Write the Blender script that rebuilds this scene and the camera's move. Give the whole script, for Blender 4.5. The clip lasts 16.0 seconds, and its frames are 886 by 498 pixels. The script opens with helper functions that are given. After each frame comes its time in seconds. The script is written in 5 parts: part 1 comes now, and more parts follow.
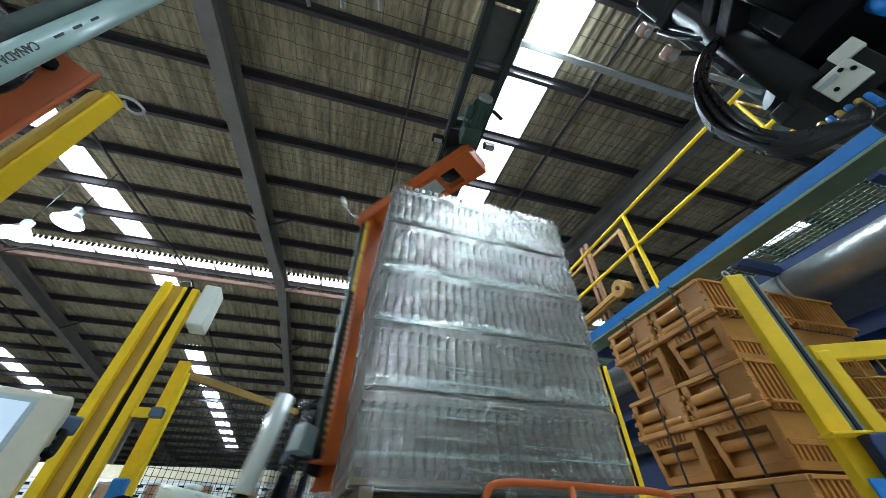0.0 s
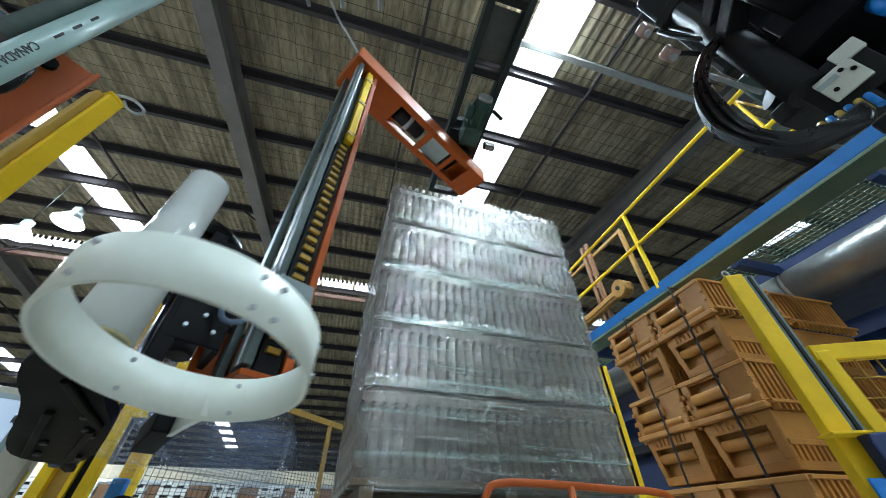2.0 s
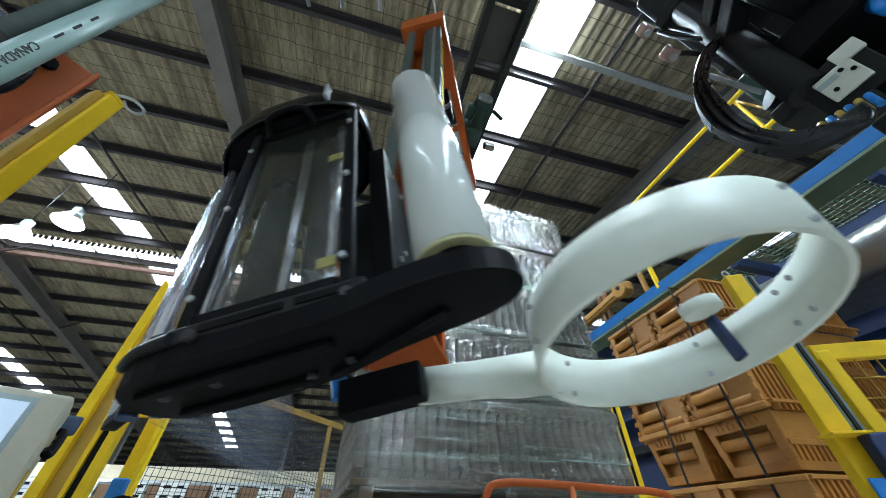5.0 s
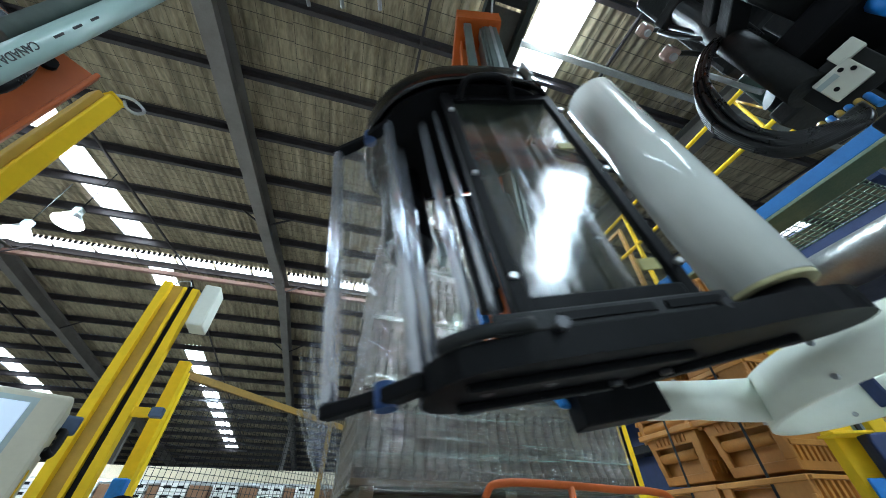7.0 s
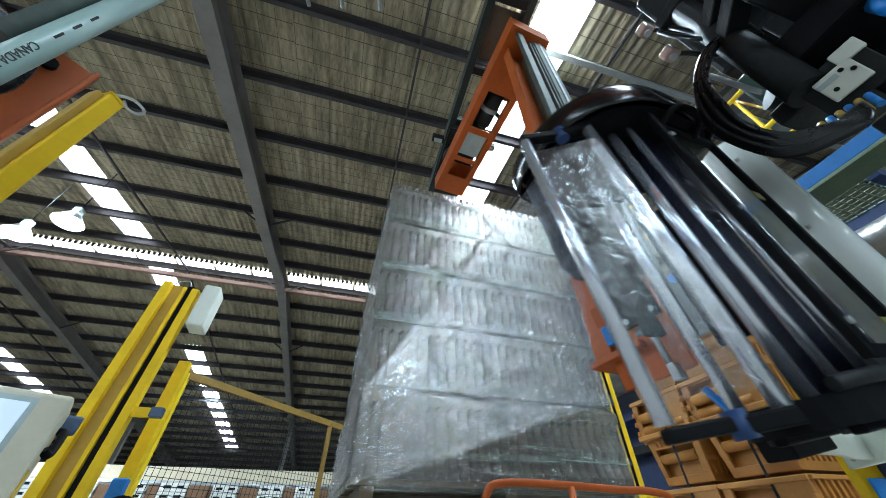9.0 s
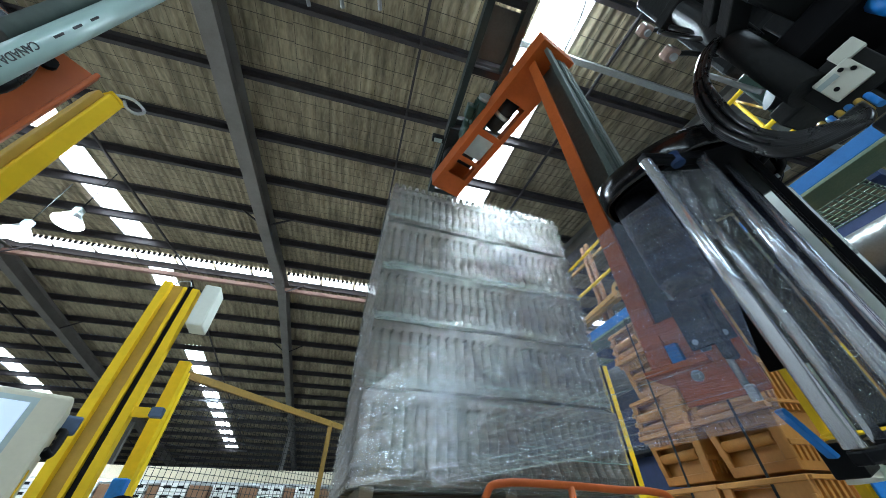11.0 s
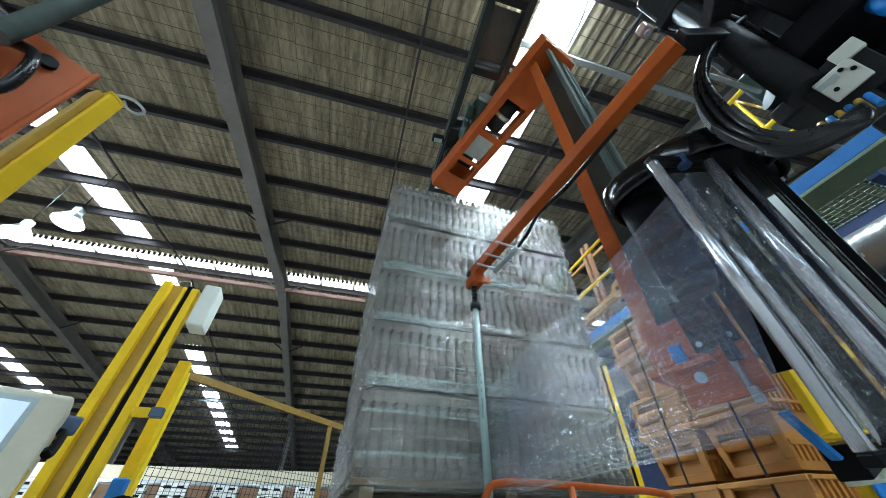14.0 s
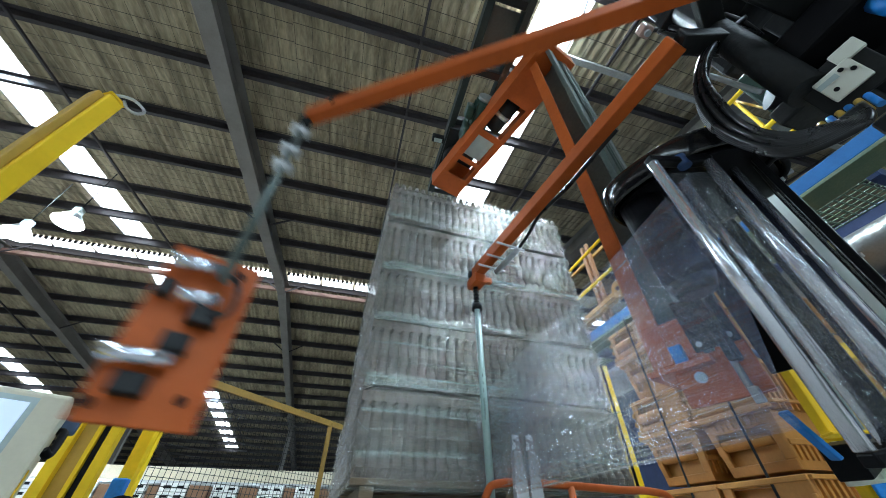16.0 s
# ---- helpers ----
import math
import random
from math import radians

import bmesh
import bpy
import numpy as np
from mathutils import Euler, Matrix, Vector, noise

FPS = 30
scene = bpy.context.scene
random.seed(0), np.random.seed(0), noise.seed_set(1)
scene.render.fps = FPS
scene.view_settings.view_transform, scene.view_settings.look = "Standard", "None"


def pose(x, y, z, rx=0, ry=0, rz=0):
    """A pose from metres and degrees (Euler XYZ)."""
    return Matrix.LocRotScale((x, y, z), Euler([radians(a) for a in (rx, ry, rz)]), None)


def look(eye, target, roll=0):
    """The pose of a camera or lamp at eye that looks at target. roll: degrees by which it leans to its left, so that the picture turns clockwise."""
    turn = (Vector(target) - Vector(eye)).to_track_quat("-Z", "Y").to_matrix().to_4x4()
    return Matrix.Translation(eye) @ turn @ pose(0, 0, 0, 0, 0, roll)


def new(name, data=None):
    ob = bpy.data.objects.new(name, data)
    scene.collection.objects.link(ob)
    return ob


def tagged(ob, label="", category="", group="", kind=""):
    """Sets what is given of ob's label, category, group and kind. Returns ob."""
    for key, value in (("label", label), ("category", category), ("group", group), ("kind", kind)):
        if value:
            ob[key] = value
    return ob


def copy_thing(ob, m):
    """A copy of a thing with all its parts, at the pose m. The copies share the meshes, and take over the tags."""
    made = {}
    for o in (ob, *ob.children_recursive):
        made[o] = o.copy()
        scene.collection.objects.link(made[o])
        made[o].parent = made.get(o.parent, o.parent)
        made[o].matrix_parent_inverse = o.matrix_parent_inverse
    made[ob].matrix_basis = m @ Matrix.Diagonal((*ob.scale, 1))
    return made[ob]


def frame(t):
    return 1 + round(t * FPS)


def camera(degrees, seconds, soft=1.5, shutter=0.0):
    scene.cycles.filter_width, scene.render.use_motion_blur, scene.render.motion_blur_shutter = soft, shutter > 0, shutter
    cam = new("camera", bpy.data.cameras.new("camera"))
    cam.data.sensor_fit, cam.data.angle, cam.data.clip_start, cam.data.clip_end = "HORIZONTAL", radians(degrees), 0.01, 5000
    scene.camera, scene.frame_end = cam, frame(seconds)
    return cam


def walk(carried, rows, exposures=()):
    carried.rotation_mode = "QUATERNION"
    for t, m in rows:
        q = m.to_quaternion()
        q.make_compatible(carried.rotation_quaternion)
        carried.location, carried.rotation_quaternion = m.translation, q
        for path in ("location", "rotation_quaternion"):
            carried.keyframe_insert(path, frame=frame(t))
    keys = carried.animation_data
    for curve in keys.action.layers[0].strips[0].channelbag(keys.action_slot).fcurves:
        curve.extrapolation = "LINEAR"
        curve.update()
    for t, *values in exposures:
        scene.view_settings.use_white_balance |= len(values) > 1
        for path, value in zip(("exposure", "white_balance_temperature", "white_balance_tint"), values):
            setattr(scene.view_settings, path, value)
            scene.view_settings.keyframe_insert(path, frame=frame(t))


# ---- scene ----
EYE = (0.0, 0.0, 0.5)
cam = camera(106.1, 16.0, soft=0.95, shutter=1.00)
_aim = (math.sin(radians(15.6)) * math.cos(radians(40.4)), math.cos(radians(15.6)) * math.cos(radians(40.4)), 0.5 + math.sin(radians(40.4)))
walk(cam, [(0.0, look(EYE, _aim)), (16.0, look(EYE, _aim))], exposures=[(0.0, 0.16, 5780, 10), (4.2, 0.2, 5780, 10), (7.0, 0.35, 5760, 10), (16.0, 0.39, 5740, 10)])

# ---------------------------------------------------------------- light
world = bpy.data.worlds.new("world")
scene.world = world
world.use_nodes = True
_sky = world.node_tree.nodes.new("ShaderNodeTexSky")
_sky.sky_type, _sky.sun_disc, _sky.sun_elevation, _sky.sun_rotation = "NISHITA", False, radians(55), radians(40)
world.node_tree.links.new(_sky.outputs[0], world.node_tree.nodes["Background"].inputs[0])
world.node_tree.nodes["Background"].inputs[1].default_value = 0.1

ROOF_Z0, RIDGE_Y = 7.0, 12.4           # roof height over the camera, ridge line
NEAR_SLOPE, FAR_SLOPE = math.tan(radians(6.0)), math.tan(radians(8.0))
RIDGE_Z = ROOF_Z0 + NEAR_SLOPE * RIDGE_Y


def roof_z(y):
    return ROOF_Z0 + NEAR_SLOPE * y if y < RIDGE_Y else RIDGE_Z - FAR_SLOPE * (y - RIDGE_Y)


def area_light(name, m, sx, sy, watts, colour):
    d = bpy.data.lights.new(name, "AREA")
    d.shape, d.size, d.size_y, d.energy, d.color = "RECTANGLE", sx, sy, watts, colour
    ob = new(name, d)
    ob.matrix_world = m
    return ob


DAY = (0.80, 0.99, 1.03)
# daylight under the skylight strips
area_light("skylight_day", pose(2.37, 3.5, 7.05), 0.8, 5.5, 330, DAY)
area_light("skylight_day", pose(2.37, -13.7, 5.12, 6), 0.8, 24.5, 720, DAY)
area_light("skylight_day", pose(-7.7, 7.2, 7.45), 0.8, 7.0, 430, DAY)
area_light("skylight_day", pose(-7.7, -15.0, 5.0, 6), 0.8, 24, 600, DAY)
# unseen strip behind the camera, added to brighten the roll and hoop
area_light("skylight_day", pose(12.4, -15.0, 5.0, 6), 0.8, 24, 600, DAY)
area_light("skylight_day", pose(-7.7, 22.0, 6.6), 0.8, 12, 800, DAY)
area_light("skylight_day", pose(12.4, 4.0, 7.1), 0.8, 14, 90, DAY)
# high-bay lamps
area_light("lamp_light", pose(2.17, 1.14, 6.45), 0.4, 0.4, 150, (0.86, 1.0, 0.97))
area_light("lamp_light", pose(-8.2, 8.3, 5.75), 0.5, 0.5, 210, (0.95, 1.0, 0.97))
area_light("lamp_light", pose(-6.8, 7.5, 5.75), 0.5, 0.5, 210, (0.95, 1.0, 0.97))


# ---------------------------------------------------------------- materials
def mat(name, base, rough=0.6, metal=0.0, second=None, scale=8.0, amount=0.5, bump=0.0, bump_scale=60.0, stretch=(1, 1, 1),
        coat=0.0, fine=0.25, random_value=0.0, spec=0.5):
    """Principled paint with a coarse and a fine noise in colour, roughness and relief."""
    m = bpy.data.materials.new(name)
    m.use_nodes = True
    nt = m.node_tree
    b = nt.nodes["Principled BSDF"]
    L = nt.links.new
    b.inputs["Metallic"].default_value = metal
    b.inputs["Coat Weight"].default_value = coat
    b.inputs["Specular IOR Level"].default_value = spec
    co = nt.nodes.new("ShaderNodeTexCoord")
    mp = nt.nodes.new("ShaderNodeMapping")
    mp.inputs["Scale"].default_value = stretch
    L(co.outputs["Object"], mp.inputs[0])
    n1 = nt.nodes.new("ShaderNodeTexNoise")
    n1.inputs["Scale"].default_value, n1.inputs["Detail"].default_value, n1.inputs["Roughness"].default_value = scale, 6, 0.65
    n2 = nt.nodes.new("ShaderNodeTexNoise")
    n2.inputs["Scale"].default_value, n2.inputs["Detail"].default_value = bump_scale, 4
    L(mp.outputs[0], n1.inputs["Vector"]), L(mp.outputs[0], n2.inputs["Vector"])
    sec = second or tuple(c * 0.55 for c in base)
    ramp = nt.nodes.new("ShaderNodeMapRange")
    ramp.inputs[1].default_value, ramp.inputs[2].default_value = 0.42, 0.72
    ramp.inputs[4].default_value = amount
    L(n1.outputs[0], ramp.inputs[0])
    mix = nt.nodes.new("ShaderNodeMix")
    mix.data_type = "RGBA"
    mix.inputs[6].default_value, mix.inputs[7].default_value = (*base, 1), (*sec, 1)
    L(ramp.outputs[0], mix.inputs[0])
    hsv = nt.nodes.new("ShaderNodeHueSaturation")
    fr = nt.nodes.new("ShaderNodeMapRange")
    fr.inputs[3].default_value, fr.inputs[4].default_value = 1 - fine, 1 + fine
    L(n2.outputs[0], fr.inputs[0])
    last = fr.outputs[0]
    if random_value:
        oi = nt.nodes.new("ShaderNodeObjectInfo")
        rr = nt.nodes.new("ShaderNodeMapRange")
        rr.inputs[3].default_value, rr.inputs[4].default_value = 1 - random_value, 1 + random_value
        mul = nt.nodes.new("ShaderNodeMath")
        mul.operation = "MULTIPLY"
        L(oi.outputs["Random"], rr.inputs[0]), L(rr.outputs[0], mul.inputs[0]), L(last, mul.inputs[1])
        last = mul.outputs[0]
    L(last, hsv.inputs["Value"]), L(mix.outputs[2], hsv.inputs["Color"])
    L(hsv.outputs[0], b.inputs["Base Color"])
    rg = nt.nodes.new("ShaderNodeMapRange")
    rg.inputs[3].default_value, rg.inputs[4].default_value = max(rough - 0.12, 0.03), min(rough + 0.15, 1)
    L(n1.outputs[0], rg.inputs[0]), L(rg.outputs[0], b.inputs["Roughness"])
    if bump:
        bp = nt.nodes.new("ShaderNodeBump")
        bp.inputs["Strength"].default_value, bp.inputs["Distance"].default_value = bump, 0.01
        L(n2.outputs[0], bp.inputs["Height"]), L(bp.outputs[0], b.inputs["Normal"])
    return m


def glow(name, colour, strength):
    m = bpy.data.materials.new(name)
    m.use_nodes = True
    b = m.node_tree.nodes["Principled BSDF"]
    b.inputs["Base Color"].default_value = (0.8, 0.8, 0.8, 1)
    b.inputs["Emission Color"].default_value, b.inputs["Emission Strength"].default_value = (*colour, 1), strength
    return m


def clear_film(name, tint, milky, gloss, wrinkle, stretch, scale=30.0, rough=0.12, haze=0.5, sparkle=0.0, edge=0.6):
    """Stretch film: clear, a little milky in patches, with a sharp gloss broken by fine wrinkles."""
    m = bpy.data.materials.new(name)
    m.use_nodes = True
    nt = m.node_tree
    nt.nodes.clear()
    L = nt.links.new
    out = nt.nodes.new("ShaderNodeOutputMaterial")
    clear, white, shine = nt.nodes.new("ShaderNodeBsdfTransparent"), nt.nodes.new("ShaderNodeBsdfDiffuse"), nt.nodes.new("ShaderNodeBsdfGlossy")
    white.inputs["Color"].default_value = (*tint, 1)
    shine.inputs["Color"].default_value, shine.inputs["Roughness"].default_value = (1, 1, 1, 1), rough
    co, mp = nt.nodes.new("ShaderNodeTexCoord"), nt.nodes.new("ShaderNodeMapping")
    mp.inputs["Scale"].default_value = stretch
    L(co.outputs["Object"], mp.inputs[0])
    n1, n2, n3 = (nt.nodes.new("ShaderNodeTexNoise") for _ in range(3))
    for n, s in ((n1, scale), (n2, scale * 0.12), (n3, scale * 0.35)):
        n.inputs["Scale"].default_value, n.inputs["Detail"].default_value = s, 5
        L(mp.outputs[0], n.inputs["Vector"])
    bp, bp2 = nt.nodes.new("ShaderNodeBump"), nt.nodes.new("ShaderNodeBump")
    bp.inputs["Strength"].default_value, bp.inputs["Distance"].default_value = wrinkle, 0.012
    bp2.inputs["Strength"].default_value, bp2.inputs["Distance"].default_value = wrinkle, 0.02
    L(n1.outputs[0], bp.inputs["Height"]), L(n3.outputs[0], bp2.inputs["Height"])
    L(bp2.outputs[0], bp.inputs["Normal"]), L(bp.outputs[0], shine.inputs["Normal"])
    if sparkle:
        n4, bp3 = nt.nodes.new("ShaderNodeTexNoise"), nt.nodes.new("ShaderNodeBump")
        n4.inputs["Scale"].default_value, n4.inputs["Detail"].default_value = 90, 3
        bp3.inputs["Strength"].default_value, bp3.inputs["Distance"].default_value = sparkle, 0.01
        mp4 = nt.nodes.new("ShaderNodeMapping")
        mp4.inputs["Scale"].default_value = (0.3, 0.3, 1.2)
        L(co.outputs["Object"], mp4.inputs[0]), L(mp4.outputs[0], n4.inputs["Vector"]), L(n4.outputs[0], bp3.inputs["Height"]), L(bp3.outputs[0], bp2.inputs["Normal"])
    rg = nt.nodes.new("ShaderNodeMapRange")
    rg.inputs[1].default_value, rg.inputs[2].default_value = 0.38, 0.66
    rg.inputs[3].default_value, rg.inputs[4].default_value = milky * (1 - haze), min(milky * (1 + haze), 1)
    both = nt.nodes.new("ShaderNodeMix")
    both.inputs[0].default_value = 0.5
    L(n2.outputs[0], both.inputs[2]), L(n1.outputs[0], both.inputs[3]), L(both.outputs[0], rg.inputs[0])
    mix = nt.nodes.new("ShaderNodeMixShader")
    L(rg.outputs[0], mix.inputs[0]), L(clear.outputs[0], mix.inputs[1]), L(white.outputs[0], mix.inputs[2])
    fr = nt.nodes.new("ShaderNodeFresnel")
    fr.inputs["IOR"].default_value = 1.5
    L(bp.outputs[0], fr.inputs["Normal"])
    add = nt.nodes.new("ShaderNodeMath")
    add.operation, add.use_clamp = "MULTIPLY_ADD", True
    add.inputs[1].default_value, add.inputs[2].default_value = edge, gloss
    L(fr.outputs[0], add.inputs[0])
    top = nt.nodes.new("ShaderNodeMixShader")
    L(add.outputs[0], top.inputs[0]), L(mix.outputs[0], top.inputs[1]), L(shine.outputs[0], top.inputs[2])
    L(top.outputs[0], out.inputs[0])
    return m


M_ROOF = mat("fibre_cement_roof", (0.35, 0.30, 0.195), 0.9, second=(0.1, 0.083, 0.055), scale=1.1, amount=0.9, bump=0.4, bump_scale=9, stretch=(3, 0.7, 1), fine=0.55)
M_PURLIN = mat("dark_purlin_steel", (0.036, 0.031, 0.034), 0.6, scale=3, bump=0.1)
M_RAFTER = mat("grey_rafter_paint", (0.17, 0.16, 0.145), 0.55, second=(0.09, 0.08, 0.07), scale=2.0, bump=0.1)
M_TIE = mat("light_grey_steel", (0.3, 0.32, 0.3), 0.55, scale=4, bump=0.05)
M_WIRE = mat("rusty_wire", (0.07, 0.06, 0.045), 0.8)
M_RUST = mat("primer_red_steel", (0.27, 0.16, 0.12), 0.6, scale=4)
M_SKYLIGHT = glow("skylight_sheet", (0.95, 1.0, 1.0), 5.0)
M_LAMP = glow("lamp_glass", (1.0, 1.0, 0.95), 30.0)
M_WALL = mat("dark_cladding", (0.12, 0.11, 0.11), 0.8, scale=2, bump=0.2)
M_FLOOR = mat("worn_concrete", (0.36, 0.34, 0.31), 0.7, second=(0.24, 0.23, 0.21), scale=1.5, bump=0.2)
M_YELLOW = mat("yellow_paint", (0.85, 0.55, 0.008), 0.5, spec=0.2, second=(0.6, 0.38, 0.015), scale=7, amount=0.45, bump=0.06, bump_scale=40, fine=0.08)
M_OCHRE = mat("darker_yellow", (0.46, 0.28, 0.025), 0.5, scale=6, bump=0.06, fine=0.12)
M_HOIST = mat("worn_yellow_brown_paint", (0.42, 0.21, 0.03), 0.55, second=(0.22, 0.11, 0.03), scale=9, amount=0.7, bump=0.1)
M_HOISTRED = mat("brown_primer_paint", (0.26, 0.12, 0.05), 0.6, second=(0.15, 0.07, 0.03), scale=9, bump=0.1)
M_ORANGE = mat("orange_paint", (0.45, 0.095, 0.012), 0.5, spec=0.25, second=(0.28, 0.062, 0.012), scale=6, amount=0.55, bump=0.06, bump_scale=50, fine=0.1)
M_BLACK = mat("black_plastic", (0.006, 0.006, 0.007), 0.45, scale=9, fine=0.2, spec=0.09)
M_DARK = mat("dark_grease_steel", (0.013, 0.014, 0.015), 0.5, scale=8, bump=0.2, spec=0.25)
M_RUBBER = mat("black_cable", (0.006, 0.006, 0.007), 0.28, scale=20, spec=0.35)
M_CHROME = mat("chromed_steel", (0.74, 0.77, 0.86), 0.2, 0.82, second=(0.86, 0.86, 0.92), scale=6, fine=0.0)
# fence yellow with its backlit shade put into a darker colour
M_DULL = mat("backlit_yellow_steel", (0.26, 0.15, 0.02), 0.6, second=(0.14, 0.085, 0.02), scale=6, bump=0.08)
M_STEEL = mat("galvanised_steel", (0.5, 0.52, 0.53), 0.4, 0.9, scale=12, fine=0.15)
M_GREYBOX = mat("grey_enamel", (0.42, 0.5, 0.5), 0.4, scale=5, fine=0.05)
M_WHITE = mat("off_white_enamel", (0.72, 0.74, 0.66), 0.45, second=(0.55, 0.55, 0.47), scale=5, amount=0.5, fine=0.05)
M_RING = mat("milky_white_plastic", (0.82, 0.86, 0.78), 0.32, second=(0.66, 0.68, 0.55), scale=5, amount=0.5, fine=0.03, bump=0.02)
M_ROLL = mat("rolled_film", (0.82, 0.85, 0.82), 0.16, second=(0.64, 0.7, 0.66), scale=6, fine=0.03, coat=0.8, stretch=(1, 1, 0.2))
M_PIPE = mat("pale_green_pipe", (0.34, 0.46, 0.43), 0.3, second=(0.25, 0.33, 0.33), scale=8, fine=0.05, stretch=(1, 1, 0.2))
M_INK = mat("black_ink", (0.03, 0.03, 0.03), 0.6)
M_BLUE = mat("blue_paint", (0.012, 0.12, 0.36), 0.6, second=(0.01, 0.07, 0.2), scale=5, bump=0.08, fine=0.12, spec=0.2)
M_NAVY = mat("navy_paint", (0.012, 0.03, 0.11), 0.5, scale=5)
M_GREEN = mat("green_grey_paint", (0.07, 0.115, 0.07), 0.6, second=(0.2, 0.2, 0.12), scale=4, bump=0.1)
M_GREENGREY = mat("worn_green_grey_channel", (0.16, 0.2, 0.18), 0.5, second=(0.09, 0.11, 0.1), scale=7, bump=0.08)
M_MOTOR = mat("dark_green_motor", (0.01, 0.05, 0.035), 0.45, scale=8)
M_CRATE = mat("ochre_crate_plastic", (0.45, 0.205, 0.04), 0.5, second=(0.3, 0.125, 0.027), scale=6, amount=0.6, fine=0.1, bump=0.05, random_value=0.1)
M_PULP = mat("grey_moulded_pulp", (0.17, 0.138, 0.115), 0.8, second=(0.1, 0.082, 0.07), scale=7, bump=0.25, fine=0.15, random_value=0.08)
M_WOOD = mat("pallet_wood", (0.15, 0.11, 0.065), 0.8, second=(0.08, 0.06, 0.035), scale=5, stretch=(1, 8, 8), bump=0.25)
M_WRAP = clear_film("wrapped_film", (0.46, 0.62, 0.57), 0.07, 0.085, 1.0, (0.05, 0.05, 9.0), scale=25, rough=0.11, haze=0.95, sparkle=0.04, edge=0.36)
# the blue sky reflection on this film is put into its milky tint
M_WEB = clear_film("sky_tinted_film_web", (0.42, 0.56, 0.95), 0.1, 0.03, 1.0, (0.3, 0.3, 9.0), scale=24, rough=0.1, haze=0.95, sparkle=0.6, edge=0.3)
M_LEAF = clear_film("film_over_rollers", (0.6, 0.65, 0.7), 0.03, 0.0, 0.3, (2.0, 2.0, 2.0), scale=40, rough=0.1, haze=0.9, edge=0.2)
M_ACRYLIC = clear_film("smoked_acrylic", (0.1, 0.11, 0.08), 0.12, -0.008, 0.05, (1, 1, 1), rough=0.09, haze=0.3, edge=0.22)
M_SCREEN = glow("panel_screen", (0.45, 0.68, 1.0), 0.32)
M_CLAMP = mat("grey_blue_clamp", (0.07, 0.11, 0.2), 0.45, scale=8)
M_BLUEPART = mat("blue_fitting_plastic", (0.02, 0.2, 0.62), 0.4, scale=8)
M_DUCT = mat("silver_duct", (0.36, 0.36, 0.35), 0.34, 0.8, second=(0.22, 0.2, 0.16), scale=6, fine=0.1, bump=0.08)
M_FARWHITE = mat("white_crate_plastic", (0.75, 0.75, 0.72), 0.5, scale=6)
M_CREAMBOX = mat("cream_enamel", (0.62, 0.58, 0.45), 0.45, second=(0.5, 0.46, 0.35), scale=4, fine=0.06)
M_CREAM = mat("cream_panel", (0.7, 0.62, 0.45), 0.5, scale=3)
M_BROWN = mat("brown_carton", (0.2, 0.11, 0.06), 0.8, scale=6, bump=0.2)


# ---------------------------------------------------------------- mesh helpers
def box(bm, c, s, m=None, bevel=0.0):
    """A box with its centre at c and sizes s."""
    r = bmesh.ops.create_cube(bm, size=1.0)
    bmesh.ops.scale(bm, vec=s, verts=r["verts"])
    bmesh.ops.translate(bm, vec=c, verts=r["verts"])
    vs = r["verts"]
    if bevel:
        es = list({e for v in vs for e in v.link_edges})
        o = bmesh.ops.bevel(bm, geom=es, offset=bevel, segments=2, affect="EDGES", profile=0.5)
        vs = list({v for f in o["faces"] for v in f.verts} | {v for v in vs if v.is_valid})
    if m is not None:
        bmesh.ops.transform(bm, matrix=m, verts=vs)
    return vs


def rod(bm, a, b, r, seg=14, r2=None, caps=True):
    a, b = Vector(a), Vector(b)
    d = b - a
    o = bmesh.ops.create_cone(bm, cap_ends=caps, segments=seg, radius1=r, radius2=r if r2 is None else r2, depth=d.length)
    m = Matrix.Translation((a + b) / 2) @ d.to_track_quat("Z", "Y").to_matrix().to_4x4()
    bmesh.ops.transform(bm, matrix=m, verts=o["verts"])
    for v in o["verts"]:
        for f in v.link_faces:
            f.smooth = len(f.verts) == 4
    return o["verts"]


def bar(bm, a, b, w, h, bevel=0.0):
    """A square bar from a to b, w wide (level) and h high."""
    a, b = Vector(a), Vector(b)
    d = b - a
    if abs(d.normalized().z) > 0.99:
        q = Matrix(((1, 0, 0), (0, 1, 0), (0, 0, 1))).to_4x4()
        return box(bm, (0, 0, 0), (w, h, d.length), Matrix.Translation((a + b) / 2) @ q, bevel)
    x = d.normalized()
    y = Vector((0, 0, 1)).cross(x).normalized()
    z = x.cross(y)
    q = Matrix((x, y, z)).transposed().to_4x4()
    return box(bm, (0, 0, 0), (d.length, w, h), Matrix.Translation((a + b) / 2) @ q, bevel)


